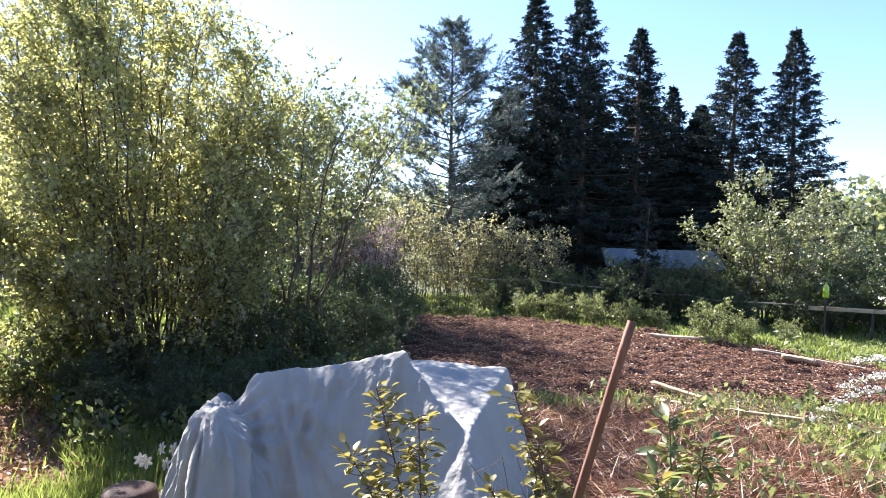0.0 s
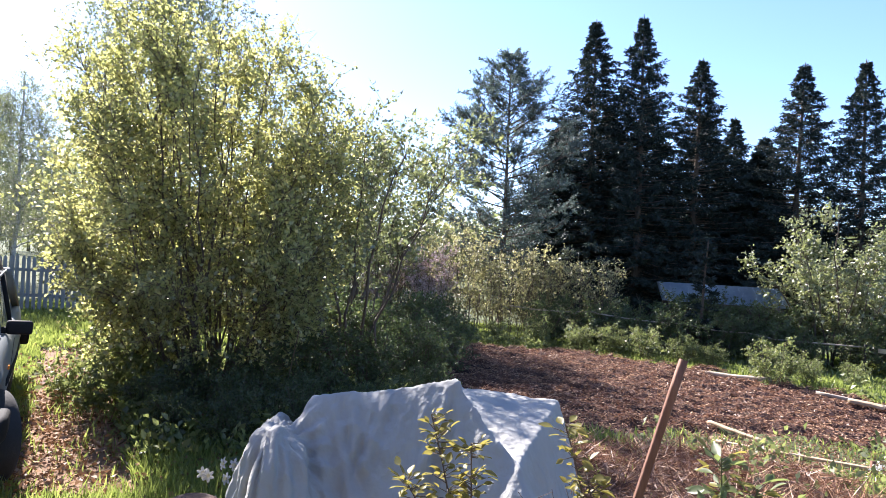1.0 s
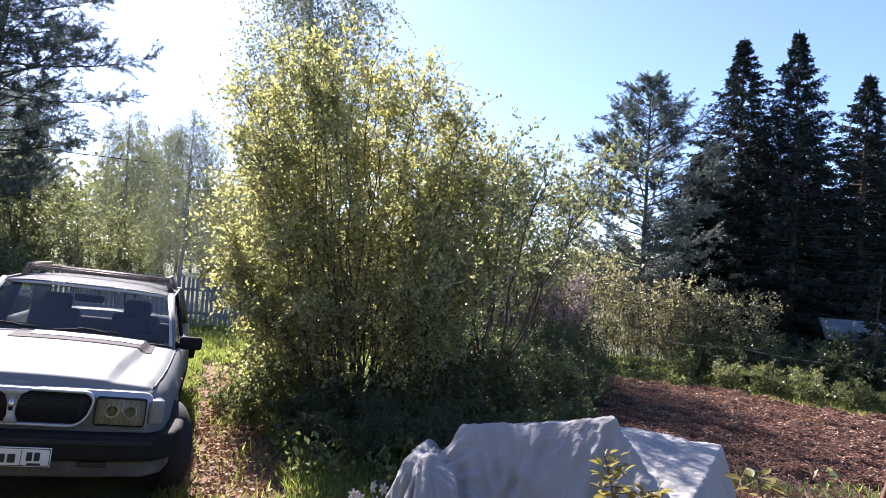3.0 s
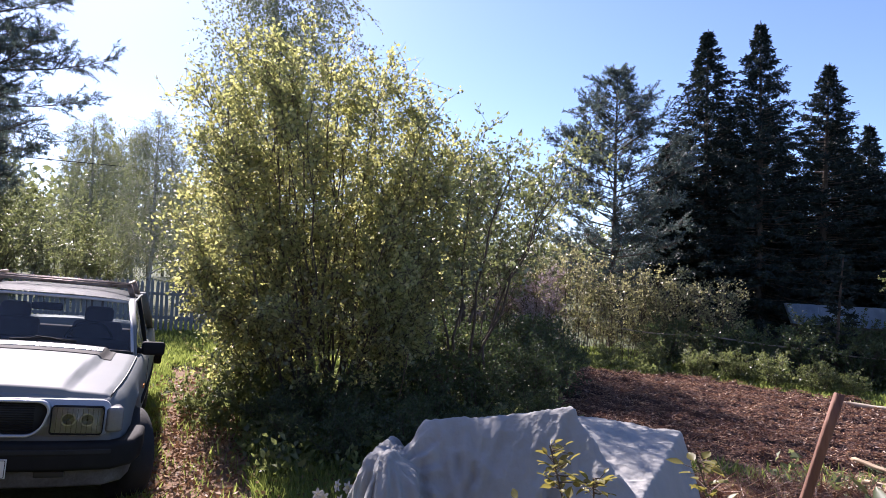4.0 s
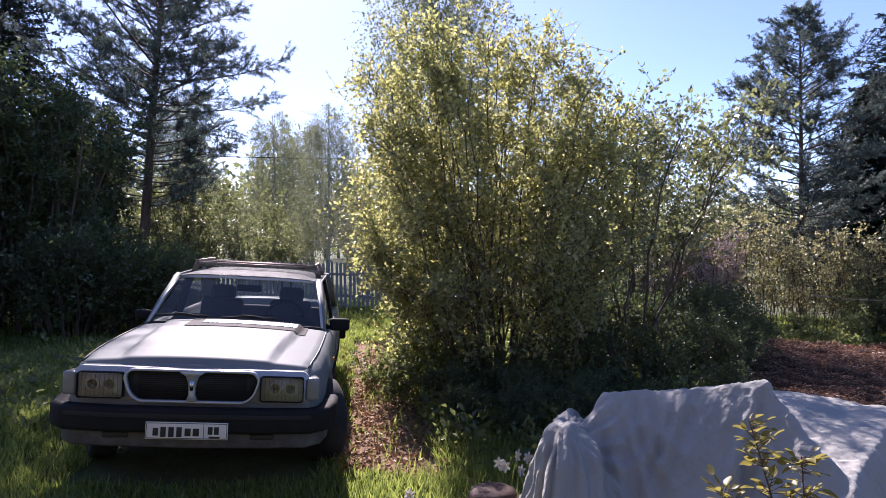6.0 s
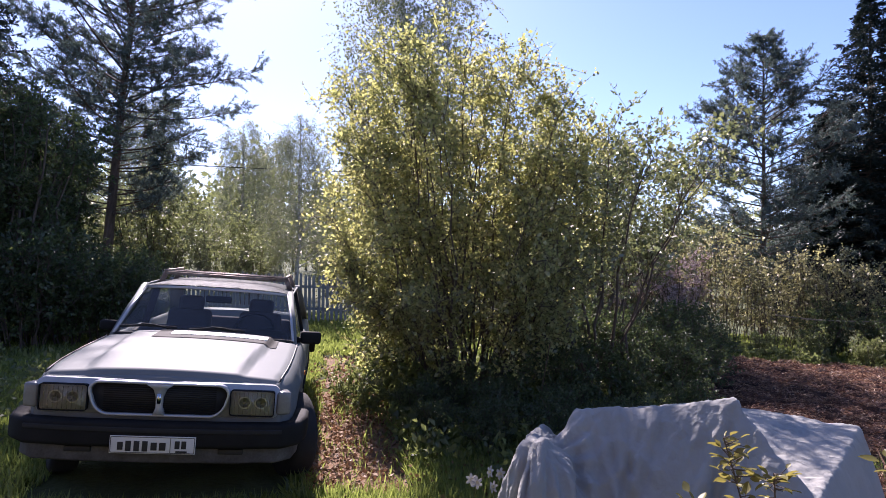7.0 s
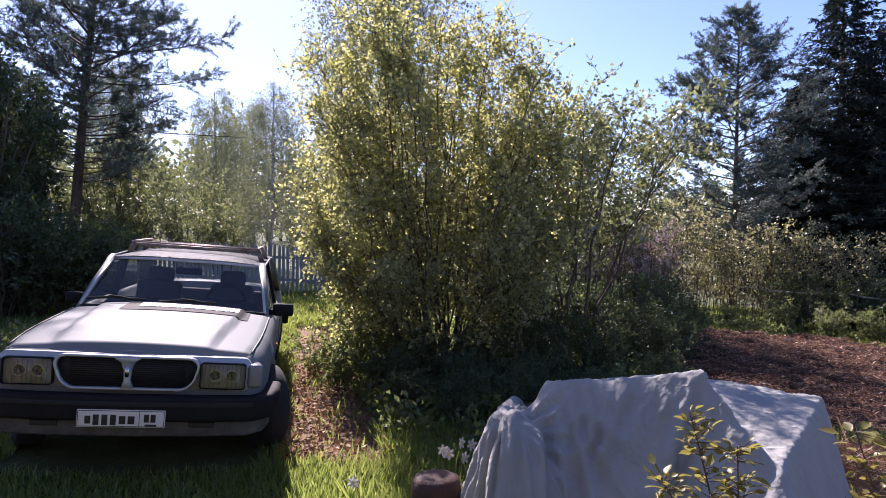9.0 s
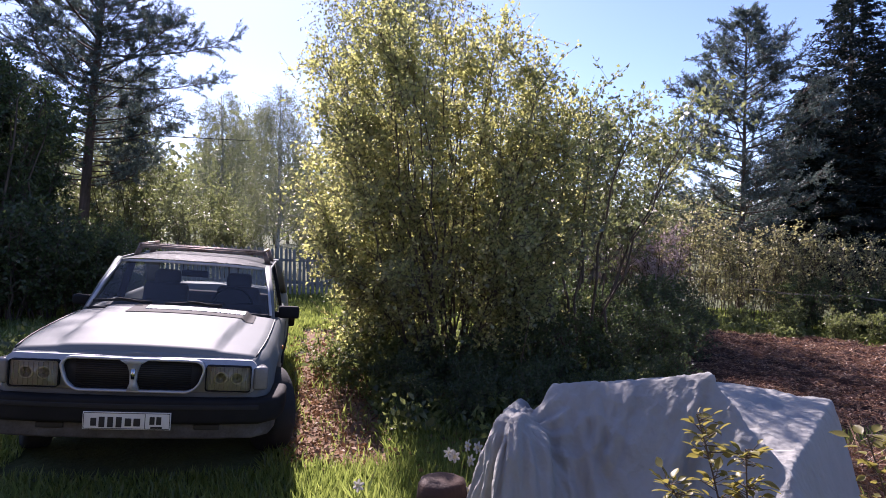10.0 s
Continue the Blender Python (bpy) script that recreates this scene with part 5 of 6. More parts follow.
def rail_fence():
    """Thin posts with single top rails behind the plot."""
    fence = empty_thing("rail_fence", pose(4.5, 12.5, float(land(4.5, 12.5))), "grey weathered post-and-rail fence behind the plot", "fence")
    inv = fence.matrix_world.inverted()
    tops = [(0.24, 16.02, 0.378), (2.09, 15.57, 0.376), (4.20, 15.13, 0.256), (5.33, 14.76, 0.181), (5.83, 14.47, 0.102), (7.34, 13.91, 0.108), (7.47, 13.72, 0.077), (8.50, 13.25, 0.083), (9.58, 12.78, 0.107)]
    for i, (x, y, z) in enumerate(tops):
        if i in (0, 3, 4, 6):
            continue
        g = float(land(x, y))
        part("post", moved(rough_bar((x, y + 0.03, g - 0.2), (x + 0.01, y + 0.03, z + 0.05), 0.05, 0.05, GREY_WOOD, i, n=5), inv), DARK_WOOD, fence)
    for i, (a, b) in enumerate(zip(tops, tops[1:])):
        if i == 5:
            continue
        thick = 0.085 if i >= 6 else 0.028
        part("rail", moved(rough_bar(a, b, 0.03, thick, PALE_WOOD if i >= 6 else GREY_WOOD, 20 + i, bend=-0.05 if i < 3 else 0.0), inv), PALE_WOOD if i >= 6 else GREY_WOOD, fence)


rail_fence()


def bottle():
    bm = lathe([(0.02, 0.0), (0.055, 0.008), (0.060, 0.03), (0.060, 0.20), (0.05, 0.235), (0.022, 0.275), (0.018, 0.30), (0.020, 0.315), (0.010, 0.318)], 16)
    x, y, top = 7.72, 13.55, 0.24
    post = part("bottle_post", rough_bar((x, y, float(land(x, y)) - 0.15), (x, y, top + 0.08), 0.03, 0.03, DARK_WOOD, 8, n=4), DARK_WOOD, None)
    tagged(post, "thin post that carries a plastic bottle", "post")
    tagged(part("plastic_bottle", moved(bm, pose(x, y, top + 0.06)), BOTTLE, None), "bright yellow-green plastic bottle stuck on a post", "bottle")


bottle()


def shed():
    """A low shed with a single-slope sheet roof, seen over the fence."""
    c = Vector((5.38, 16.8, 0))
    g = float(land(c.x, c.y))
    ob = empty_thing("garden_shed", pose(c.x, c.y, g, 0, 0, -16) @ Matrix.Diagonal((1.18, 1.18, 0.94, 1)), "low dark plank shed with a blue-grey sheet roof", "shed")
    bm = bmesh.new()
    n = 44
    rows = []
    for j in (0, 1):
        rows.append([bm.verts.new((-1.22 + 2.44 * i / n + (0.12 if j == 0 else -0.08), -0.68 if j == 0 else 0.52, (1.27 if j == 0 else 1.70) + 0.005 * math.sin(i * math.pi / 2))) for i in range(n + 1)])
    for i in range(n):
        bm.faces.new((rows[0][i], rows[0][i + 1], rows[1][i + 1], rows[1][i]))
    bmesh.ops.solidify(bm, geom=bm.faces[:], thickness=0.012)
    part("roof", bm, ROOF_SHEET, ob, "blue-grey corrugated roof sheet")
    for k in range(15):
        part("plank", soft_box(0.145, 0.025, 1.22, 0.005, pose(-1.02 + k * 0.15, -0.52, 0.60)), DARK_WOOD, ob)
    for s in (-1, 1):
        for k in range(6):
            part("plank", soft_box(0.025, 0.145, 1.25 + 0.05 * k, 0.005, pose(s * 1.10, -0.42 + k * 0.15, 0.62 + 0.025 * k)), DARK_WOOD, ob)
    part("back_wall", soft_box(2.2, 0.03, 1.55, 0.005, pose(0, 0.47, 0.78)), DARK_WOOD, ob)


shed()


def picket_fence():
    a, b = Vector((-17.2, 10.4, 0)), Vector((-9.2, 14.5, 0))
    fence = empty_thing("picket_fence", pose(a.x, a.y, float(land(a.x, a.y)), 0, 0, math.degrees(math.atan2(b.y - a.y, b.x - a.x))), "grey wooden picket fence across the lane", "fence")
    length = (b - a).length
    slope = (float(land(b.x, b.y)) - float(land(a.x, a.y))) / length
    me = bpy.data.meshes.new("picket")
    bm = bmesh.new()
    pts = [(-0.035, 0.0), (0.035, 0.0), (0.035, 1.14), (0.0, 1.2), (-0.035, 1.14)]
    f = [bm.verts.new((x, -0.011, z)) for x, z in pts]
    k = [bm.verts.new((x, 0.011, z)) for x, z in pts]
    bm.faces.new(f)
    bm.faces.new(k[::-1])
    for i in range(5):
        bm.faces.new((f[i], k[i], k[(i + 1) % 5], f[(i + 1) % 5]))
    bmesh.ops.recalc_face_normals(bm, faces=bm.faces)
    bm.to_mesh(me)
    bm.free()
    me.materials.append(FENCE_WOOD)
    rng = random.Random(5)
    for i in range(int(length / 0.115)):
        x = i * 0.115
        part("picket", me, None, fence, m=pose(x, -0.035, slope * x + rng.uniform(-0.03, 0.03) + 0.04, 0, rng.uniform(-1.2, 1.2), 0))
    for z in (0.35, 0.92):
        part("rail", sweep([(0, 0, z), (length, 0, z + slope * length)], rounded(0.04, 0.07, 0.008)), FENCE_WOOD, fence)
    for i in range(4):
        x = i * length / 3
        part("post", moved(slab(0.1, 0.1, 1.25, 0.008), pose(x, 0.06, slope * x + 0.55)), FENCE_WOOD, fence)


picket_fence()

wire_pts = [np.array([-30.0, 4.0, 5.0]) + np.array([38.0, 32.0, 0.6]) * t + np.array([0, 0, -0.9 * (4 * t * (1 - t))]) for t in np.linspace(0, 1, 40)]
tagged(new("overhead_cable", np_mesh("overhead_cable", *tubes(stroke(wire_pts, 0.014, 0.014), 6), WIRE, True)), "thin black overhead cable between the trees", "cable")

# clay-brown stump by the daffodils
stump = bmesh.new()
rings = []
for z, r in ((-0.08, 0.17), (0.0, 0.165), (0.08, 0.15), (0.15, 0.145), (0.185, 0.135), (0.195, 0.10)):
    rings.append([stump.verts.new((r * (1 + 0.12 * noise.noise((math.cos(a) * 2, math.sin(a) * 2, z * 5))) * math.cos(a), r * (1 + 0.12 * noise.noise((math.cos(a) * 2, math.sin(a) * 2, z * 5))) * math.sin(a), z)) for a in [2 * math.pi * k / 22 for k in range(22)]])
for a, b in zip(rings, rings[1:]):
    for k in range(22):
        stump.faces.new((a[k], a[(k + 1) % 22], b[(k + 1) % 22], b[k]))
stump.faces.new(rings[-1])
tagged(part("tree_stump", moved(stump, pose(-1.55, 3.55, float(land(-1.55, 3.55))) @ Matrix.Diagonal((1, 1, 1.85, 1))), CLAY, None), "low brown weathered stump beside white daffodils", "stump")


# ---- flower bed in front ----
def leaf_mesh(name, mat, long, wide):
    """One pointed leaf with a midrib fold and a drooping tip."""
    bm = bmesh.new()
    rows = []
    for t, w in ((0.0, 0.03), (0.2, 0.34), (0.45, 0.5), (0.7, 0.36), (0.88, 0.15), (1.0, 0.0)):
        z = -0.22 * long * t * t
        y = long * t
        if w == 0:
            rows.append([bm.verts.new((0, y, z))])
        else:
            rows.append([bm.verts.new((-w * wide, y, z + 0.14 * wide)), bm.verts.new((0, y, z)), bm.verts.new((w * wide, y, z + 0.14 * wide))])
    for a, b in zip(rows, rows[1:]):
        if len(b) == 3:
            bm.faces.new((a[0], a[1], b[1], b[0]))
            bm.faces.new((a[1], a[2], b[2], b[1]))
        else:
            bm.faces.new((a[0], a[1], b[0]))
            bm.faces.new((a[1], a[2], b[0]))
    me = bpy.data.meshes.new(name)
    bm.to_mesh(me)
    bm.free()
    me.polygons.foreach_set("use_smooth", [True] * len(me.polygons))
    me.materials.append(mat)
    return me


ROSE_LEAVES = [leaf_mesh("rose_leaf", ROSE_LEAF, 0.046, 0.030), leaf_mesh("rose_leaf", ROSE_LEAF, 0.034, 0.022), leaf_mesh("rose_leaf", ROSE_LEAF, 0.052, 0.028)]
BROAD_LEAVES = [leaf_mesh("broad_leaf", GREEN_LEAF, 0.078, 0.036), leaf_mesh("broad_leaf", GREEN_LEAF, 0.062, 0.030), leaf_mesh("broad_leaf", ROSE_LEAF, 0.066, 0.032)]


def cane_plant(name, label, category, foot, canes, leaves, per, seed, cane_mat, tuft=0.5, r=0.006):
    """Canes that rise from one foot, each leaf an object of its own. canes: bend and tip of each."""
    rng = np.random.default_rng(seed)
    base = Vector((foot[0], foot[1], float(land(*foot)) - 0.02))
    ob = empty_thing(name, Matrix.Translation(base), label, category)
    for bend, tip in canes:
        a, b, c = np.zeros(3), np.array(bend) - np.array(base), np.array(tip) - np.array(base)
        line = bezier(a, b, c, 12)
        segs = stroke(line, r, r * 0.4)
        spots = []
        for _ in range(per):
            t = tuft + (1 - tuft) * rng.random() ** 0.7
            f = t * 11
            i = min(int(f), 10)
            p = line[i] + (line[i + 1] - line[i]) * (f - i)
            a2 = rng.uniform(0, 2 * np.pi)
            out = unit(np.array([math.cos(a2), math.sin(a2), rng.uniform(-0.2, 0.9)]))
            e = p + out * rng.uniform(0.012, 0.065)
            segs.append((*p, *e, r * 0.3, r * 0.2))
            spots.append((e, out))
        part("cane", np_mesh("cane", *tubes(segs, 6), cane_mat, True), None, ob)
        for e, out in spots:
            q = Vector(out).to_track_quat("Y", "Z").to_matrix().to_4x4()
            s = rng.uniform(0.65, 1.15)
            part("leaf", leaves[int(rng.integers(len(leaves)))], None, ob, m=Matrix.Translation(Vector(e)) @ q @ pose(0, 0, 0, rng.uniform(-30, 30), rng.uniform(-50, 50), 0) @ Matrix.Scale(s, 4))
    return ob


cane_plant("rose_bush", "young rose bush with fresh yellow-green leaves", "shrub", (0.10, 2.42),
           [((0.05, 2.42, 0.5), (-0.11, 2.42, 1.02)), ((0.0, 2.4, 0.5), (-0.19, 2.36, 0.80)), ((0.06, 2.4, 0.55), (0.04, 2.44, 0.92)), ((0.05, 2.4, 0.3), (-0.06, 2.38, 0.66))],
           ROSE_LEAVES, 84, 81, BARK, 0.55)
cane_plant("rose_bush", "thin rose canes with small leaf tufts and dark stems", "shrub", (0.62, 2.55),
           [((0.55, 2.55, 0.5), (0.385, 2.52, 0.995)), ((0.56, 2.5, 0.45), (0.475, 2.5, 0.80)), ((0.5, 2.5, 0.3), (0.30, 2.45, 0.66)), ((0.6, 2.5, 0.3), (0.42, 2.4, 0.62)), ((0.62, 2.5, 0.3), (0.55, 2.42, 0.66)), ((0.66, 2.55, 0.3), (0.50, 2.55, 0.70))],
           ROSE_LEAVES, 40, 82, BARK, 0.74)
cane_plant("leafy_perennial", "leafy perennial with broad drooping green leaves", "plant", (0.95, 2.35),
           [((0.94, 2.4, 0.6), (0.92, 2.42, 0.94)), ((0.98, 2.4, 0.55), (1.04, 2.40, 0.85)), ((0.9, 2.3, 0.5), (0.84, 2.28, 0.78)), ((1.0, 2.3, 0.4), (1.1, 2.26, 0.66))],
           BROAD_LEAVES, 50, 83, STEM_GREEN, 0.55)
cane_plant("leafy_perennial", "low yellowing perennial among dry stalks", "plant", (0.72, 2.2),
           [((0.7, 2.2, 0.3), (0.62, 2.18, 0.62)), ((0.75, 2.2, 0.3), (0.80, 2.22, 0.70)), ((0.72, 2.2, 0.3), (0.72, 2.1, 0.58)), ((0.68, 2.2, 0.3), (0.52, 2.2, 0.55))],
           ROSE_LEAVES, 60, 84, STEM_GREEN, 0.4)


def dry_stalks():
    rng = np.random.default_rng(85)
    segs = []
    for _ in range(130):
        x, y = rng.uniform(0.45, 1.6), rng.uniform(2.0, 3.3)
        h = rng.uniform(0.25, 0.85)
        g = float(land(x, y))
        tip = np.array([x + rng.normal() * 0.16, y + rng.normal() * 0.14, g + h])
        segs += stroke(bezier(np.array([x, y, g - 0.02]), np.array([x + rng.normal() * 0.03, y, g + h * 0.6]), tip, 5), 0.0035, 0.0015)
        for _ in range(3):
            t = rng.uniform(0.4, 0.95)
            p = np.array([x, y, g]) + (tip - np.array([x, y, g])) * t
            segs.append((*p, *(p + rng.normal(size=3) * 0.06 + np.array([0, 0, 0.05])), 0.002, 0.001))
    tagged(new("dry_stalks", np_mesh("dry_stalks", *tubes(segs, 4), DRY_STEM)), "tangle of dry brown flower stalks in the bed", "stalks", kind="stuff")


dry_stalks()


def daffodil_meshes():
    petal = bmesh.new()
    row = [(0.0, 0.004, 0.0), (0.011, 0.018, 0.004), (0.009, 0.034, 0.003), (0.0, 0.042, -0.004), (-0.009, 0.034, 0.003), (-0.011, 0.018, 0.004)]
    mid = [petal.verts.new(v) for v in row]
    petal.faces.new((mid[0], mid[1], mid[2], mid[3]))
    petal.faces.new((mid[0], mid[3], mid[4], mid[5]))
    me = bpy.data.meshes.new("petal")
    petal.to_mesh(me)
    petal.free()
    me.materials.append(BLOSSOM)
    cup = bpy.data.meshes.new("cup")
    bm = lathe([(0.004, 0.0), (0.008, 0.002), (0.009, 0.012), (0.012, 0.016), (0.006, 0.014)], 12)
    bm.to_mesh(cup)
    bm.free()
    cup.materials.append(YELLOW)
    return me, cup


PETALS, CUP = daffodil_meshes()
rng = np.random.default_rng(91)
for x, y, h in ((-1.56, 3.93, 0.44), (-1.47, 3.9, 0.34), (-1.62, 3.86, 0.40), (-1.50, 3.78, 0.27), (-1.42, 3.75, 0.22), (-1.66, 4.0, 0.36), (-1.54, 3.72, 0.30), (-1.82, 3.18, 0.24), (-1.55, 3.22, 0.26), (-2.05, 3.55, 0.22), (-1.38, 3.68, 0.30), (-1.45, 4.0, 0.42)):
    g = float(land(x, y))
    ob = empty_thing("daffodil", pose(x, y, g), "white daffodil with green strap leaves", "flower", "white daffodils")
    d = np.array([rng.normal() * 0.05, rng.normal() * 0.05, h])
    part("stalk", np_mesh("stalk", *tubes(stroke(bezier(np.zeros(3), np.array([0, 0, h * 0.6]), d, 6), 0.004, 0.003), 6), GREEN_LEAF, True), None, ob)
    m = Matrix.Translation(Vector(d)) @ Vector((rng.normal() * 0.6, -1, 0.35)).to_track_quat("Z", "Y").to_matrix().to_4x4() @ Matrix.Scale(1.0, 4)
    for k in range(6):
        part("petal", PETALS, None, ob, m=m @ pose(0, 0, 0.0015 * (k % 2), 8, 0, 60 * k))
    part("cup", CUP, None, ob, "small pale yellow cup", m)
    n = 7
    P, D = rng.normal(size=(n, 3)) * np.array([0.03, 0.03, 0]), rng.normal(size=(n, 3)) * np.array([0.35, 0.35, 0]) + np.array([0, 0, 1])
    part("leaf_tuft", np_mesh("leaf_tuft", *blades(rng, P, D, rng.uniform(0.2, 0.38, n), 0.018, 0.2), GRASS), None, ob)


def flowering_shrub():
    """Arching sprays crowded with white blossom at the plot's near corner."""
    rng = np.random.default_rng(95)
    foot = (4.9, 6.1)
    g = float(land(*foot))
    ob = empty_thing("flowering_shrub", pose(*foot, g), "arching shrub with sprays of white blossom", "shrub")
    tips = [(-0.75, 0.1, 1.35), (-0.6, -0.3, 1.62), (-0.9, 0.25, 0.75), (-0.5, 0.4, 1.75), (0.2, -0.6, 1.5), (0.5, 0.3, 1.6), (-0.85, 0.5, 0.45), (-1.25, 0.35, 0.16), (-0.6, -0.8, 0.5), (0.6, -0.5, 0.9)]
    P, Q, D, E = [], [], [], []
    for k, tip in enumerate(tips):
        tip = np.array(tip)
        line = bezier(np.zeros(3), np.array([tip[0] * 0.45, tip[1] * 0.45, max(0.9, tip[2] * 1.25)]), tip, 14)
        part("branch", np_mesh("branch", *tubes(stroke(line, 0.009, 0.003), 5), BARK, True), None, ob)
        for i in range(5, 14):
            n = 40
            p = line[i] + rng.normal(size=(n, 3)) * np.array([0.05, 0.03, 0.016])
            P.append(p[:34] + np.array([0, 0, 0.02]))
            D.append(unit(rng.normal(size=(34, 3)) + np.array([0, 0, 0.5])))
            Q.append(p[30:])
            E.append(unit(rng.normal(size=(n - 30, 3))))
    P, D, Q, E = (np.concatenate(v) for v in (P, D, Q, E))
    part("blossom", np_mesh("blossom", *blades(rng, P, D, rng.uniform(0.02, 0.034, len(P)), 0.026, 0.1), BLOSSOM), None, ob, "white blossom")
    part("foliage", np_mesh("foliage", *blades(rng, Q, E, rng.uniform(0.03, 0.05, len(Q)), 0.016), GREEN_LEAF), None, ob)


flowering_shrub()


# ---- grass, straw and weeds ----
def scatter_grass():
    rng = np.random.default_rng(101)
    n = 500000
    r = 1.2 + 17.8 * rng.random(n) ** 1.25
    a = rng.uniform(-1.25, 0.72, n) + rng.normal(size=n) * 0.12
    round_about = rng.random(n) < 0.3              # thinner all round the viewer too
    r, a = np.where(round_about, 9.0 * np.sqrt(rng.random(n)), r), np.where(round_about, rng.uniform(-np.pi, np.pi, n), a)
    x, y = r * np.sin(a), r * np.cos(a)
    along = (x - CAR_PLACE.x) * -0.592 + (y - CAR_PLACE.y) * 0.806
    side = (x - CAR_PLACE.x) * 0.806 + (y - CAR_PLACE.y) * 0.592
    under_car = (along > 0.15) & (along < 4.7) & (np.abs(side) < 0.85)
    heap = inside(x, y, [(0.75, 5.2), (0.55, 3.6), (-1.2, 3.45), (-1.6, 3.9), (-1.4, 4.9), (-0.3, 5.5)])
    bare = on_field(x, y) | under_car | heap | ((y < -1.5) & (y > -1.9))
    thin = (on_straw(x, y) & (rng.random(n) < 0.9)) | (on_track(x, y) & (rng.random(n) < 0.93))
    rough = (x > 0.3) & (y > 4.5) & (y < 9.5) & (rng.random(n) < 0.62 + 0.33 * (np.sin(2.3 * x + 1.1 * np.sin(1.7 * y)) * np.sin(1.9 * y + 0.7 * x) < 0.25))
    shade = (rng.random(n) < 0.75 * np.exp(-(((x + 2.0) / 1.5) ** 2 + ((y - 6.3) / 1.3) ** 2) ** 2))
    keep = ~bare & ~thin & ~rough & ~shade
    x, y, r = x[keep], y[keep], r[keep]
    n = len(x)
    patch = 0.5 + 0.5 * np.sin(1.3 * x + 0.7 * np.sin(2.1 * y)) * np.sin(1.1 * y + 0.5)
    near_shrub = np.exp(-(((x + 2.6) / 2.0) ** 2 + ((y - 6.6) / 2.2) ** 2))
    h = rng.uniform(0.045, 0.11, n) * (0.7 + 0.8 * patch) + near_shrub * rng.uniform(0.0, 0.13, n)
    P = np.stack([x, y, land(x, y) - 0.01], 1)
    D = rng.normal(size=(n, 3)) * np.array([0.45, 0.45, 0]) + np.array([0, 0, 1])
    wide = (0.007 + 0.0011 * r) * rng.uniform(0.7, 1.4, n)
    ob = new("grass", np_mesh("grass", *blades(rng, P, D, h * 1.2, wide, 0.25), GRASS))
    tagged(ob, "fresh spring grass with uneven tufts", "grass", kind="stuff")


def scatter_weeds():
    """Broad low leaves among the grass, thick beside the rut and below the shrub."""
    rng = np.random.default_rng(102)
    P, D, L = [], [], []
    spots = [(-4.9 + 2.0 * rng.random(), 5.2 + 4.5 * rng.random()) for _ in range(420)] + [(-3.4 + 3.2 * rng.random(), 5.0 + 4.0 * rng.random()) for _ in range(420)] + \
            [(-9 + 3.5 * rng.random(), 2.6 + 3.0 * rng.random()) for _ in range(160)] + [(1.5 + 5.5 * rng.random(), 4.0 + 8 * rng.random()) for _ in range(170)] + \
            [(-2.5 + 8.0 * rng.random(), 14.3 + 1.2 * rng.random()) for _ in range(300)]
    for x, y in spots:
        along = (x - CAR_PLACE.x) * -0.592 + (y - CAR_PLACE.y) * 0.806
        side = (x - CAR_PLACE.x) * 0.806 + (y - CAR_PLACE.y) * 0.592
        if (abs(side) < 1.0 and 0.1 < along < 4.8) or bool(on_field(x, y)) or bool(on_track(x, y)) or (-1.7 < x < 0.8 and y < 5.5):
            continue
        n = 22
        g = float(land(x, y))
        tall = rng.uniform(0.08, 0.36)
        z = rng.random(n) * tall
        P.append(np.stack([x + rng.normal(size=n) * 0.08, y + rng.normal(size=n) * 0.08, g + z], 1))
        D.append(unit(rng.normal(size=(n, 3)) + np.array([0, 0, 0.35])))
        L.append(rng.uniform(0.05, 0.11, n))
    P, D, L = (np.concatenate(v) for v in (P, D, L))
    ob = new("weeds", np_mesh("weeds", *blades(rng, P, D, L, L * 0.5), GREEN_LEAF))
    tagged(ob, "low broad-leaved weeds among the grass", "weeds", kind="stuff")


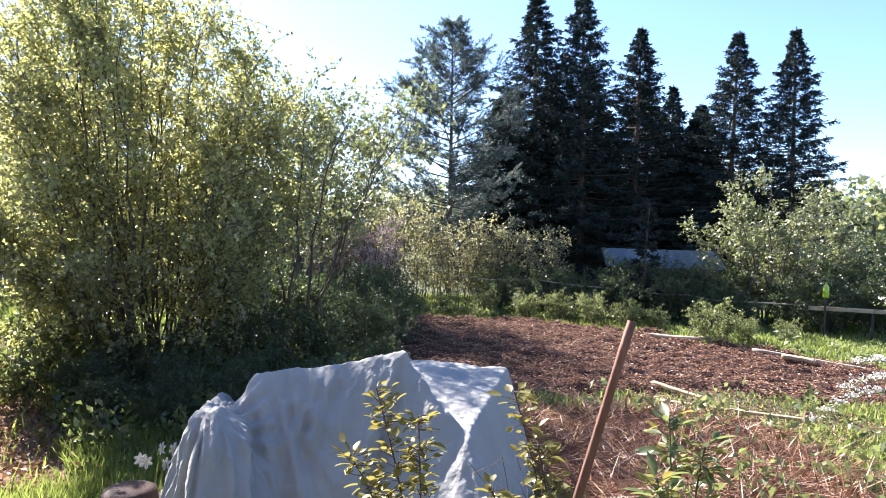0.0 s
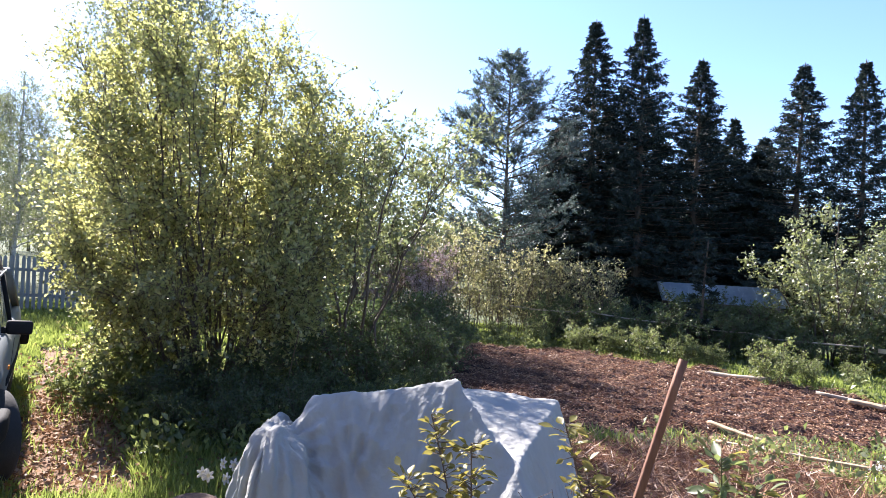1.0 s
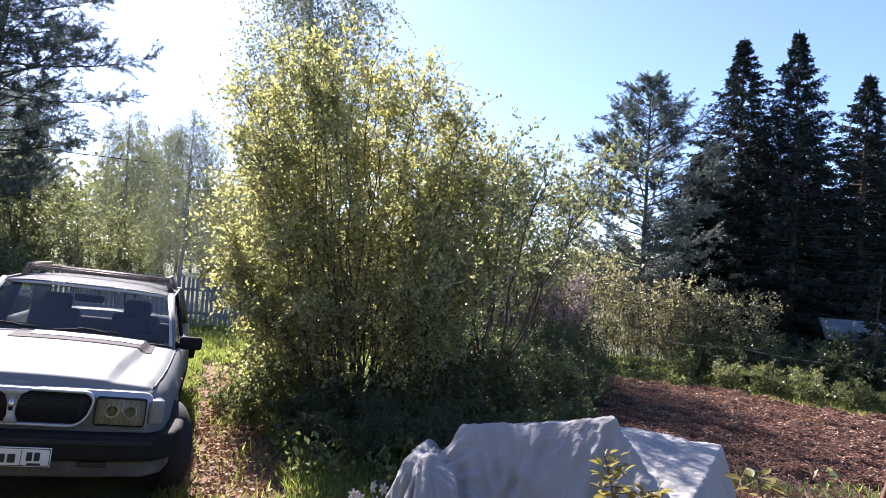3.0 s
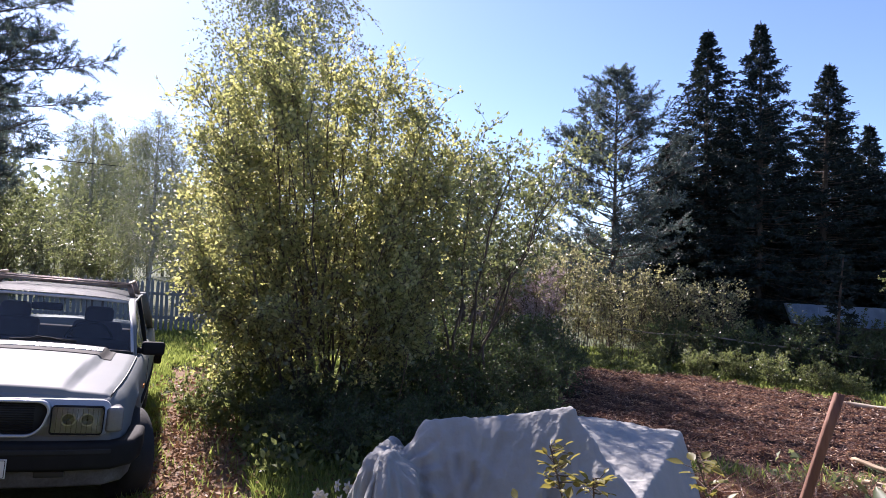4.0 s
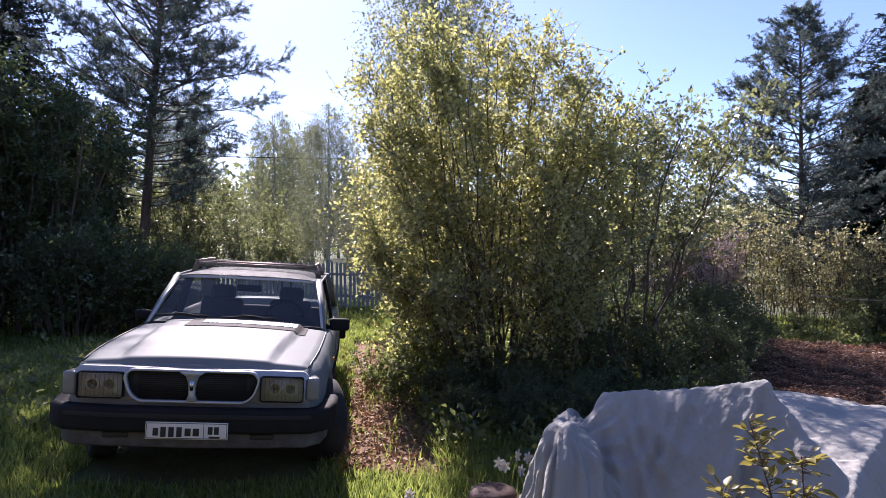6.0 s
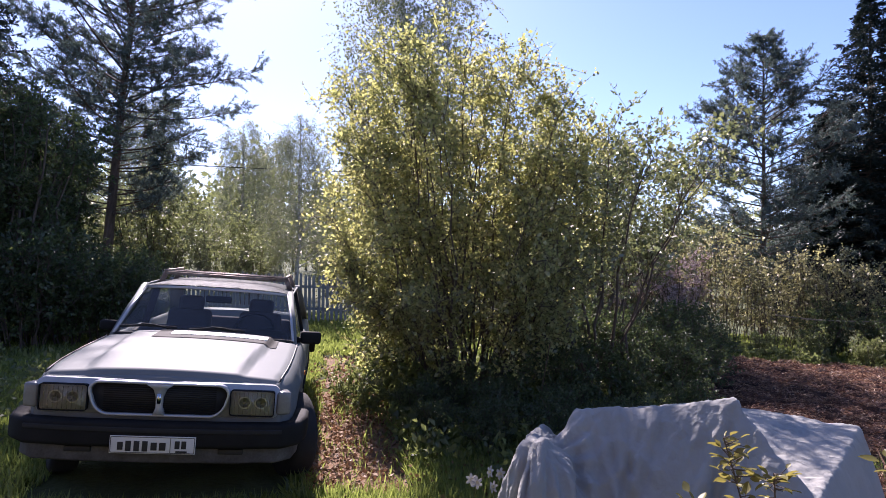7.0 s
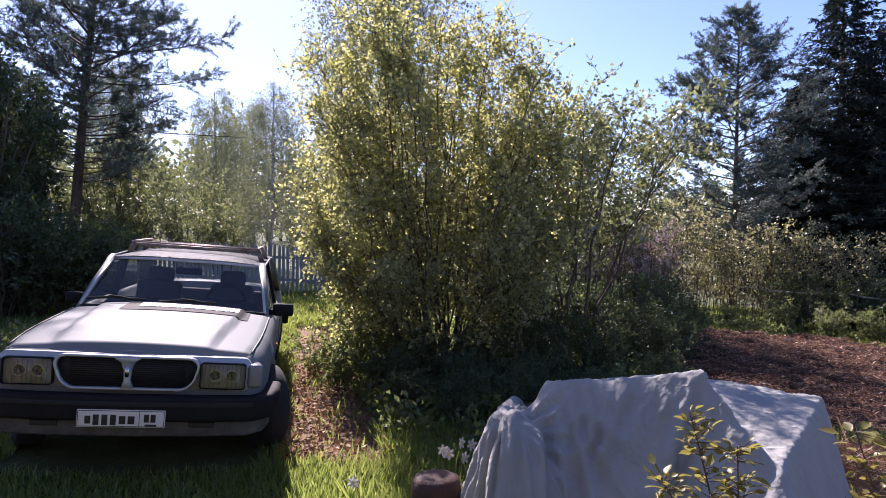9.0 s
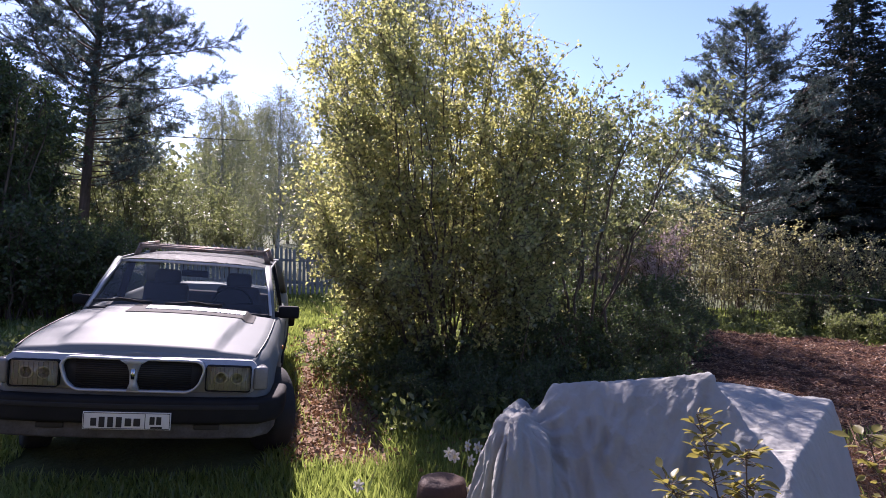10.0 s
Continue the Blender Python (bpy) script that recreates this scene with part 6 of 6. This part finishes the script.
def scatter_straw():
    rng = np.random.default_rng(103)
    n = 330000
    x, y = rng.uniform(-1.8, 9.0, n), rng.uniform(3.5, 14.6, n)
    f, s = on_field(x, y), on_straw(x, y)
    edge = rng.random(n) < np.where((x > 0.3) & (y < 9.5), 0.30, 0.035)
    f &= rng.random(n) < 0.05 + 0.95 * np.clip(furrow(x, y) * 2.4 + 0.1, 0, 1)
    t = on_track(x, y) & (rng.random(n) < 0.3)
    keep = f | (s & (rng.random(n) < 1.0)) | edge | t
    x, y, s = x[keep], y[keep], s[keep]
    more = 16000
    x2, y2 = rng.uniform(0.6, 3.8, more), rng.uniform(2.6, 7.3, more)
    k2 = on_straw(x2, y2)
    x, y, s = np.concatenate([x, x2[k2]]), np.concatenate([y, y2[k2]]), np.concatenate([s, s[:0], np.ones(k2.sum(), bool)])
    n = len(x)
    P = np.stack([x, y, land(x, y) + rng.uniform(0.0, 0.035, n)], 1)
    D = rng.normal(size=(n, 3)) * np.array([1.0, 0.7, 0.22])
    long = np.where(s, rng.uniform(0.12, 0.42, n), rng.uniform(0.02, 0.075, n))
    ob = new("straw_litter", np_mesh("straw_litter", *blades(rng, P, D, long, np.where(s, 0.008, 0.013), 0.3), STRAW))
    tagged(ob, "dry straw and stalk litter strewn over the plot", "straw", kind="stuff")


def scatter_leaf_litter():
    rng = np.random.default_rng(104)
    n = 12000
    k = rng.random(n)
    x = np.where(k < 0.6, -4.3 + rng.normal(size=n) * 0.55 + 0.0, rng.uniform(-5.2, -0.5, n))
    y = rng.uniform(4.0, 10.0, n)
    x = np.where(k < 0.6, x - 0.40 * (y - 6.5), x)
    along = (x - CAR_PLACE.x) * -0.592 + (y - CAR_PLACE.y) * 0.806
    side = (x - CAR_PLACE.x) * 0.806 + (y - CAR_PLACE.y) * 0.592
    keep = ~((np.abs(side) < 0.95) & (along < 4.8)) & ~((x > -1.8) & (y < 5.6))
    x, y = x[keep], y[keep]
    n = len(x)
    P = np.stack([x, y, land(x, y) + rng.uniform(0.01, 0.10, n)], 1)
    D = rng.normal(size=(n, 3)) * np.array([1.0, 1.0, 0.35])
    L = rng.uniform(0.025, 0.06, n)
    tagged(new("leaf_litter", np_mesh("leaf_litter", *blades(rng, P, D, L, L * 0.6, 0.25), DRY_LEAF)), "dry brown leaf litter along the rut", "leaves", kind="stuff")


scatter_leaf_litter()
scatter_grass()
scatter_weeds()
scatter_straw()
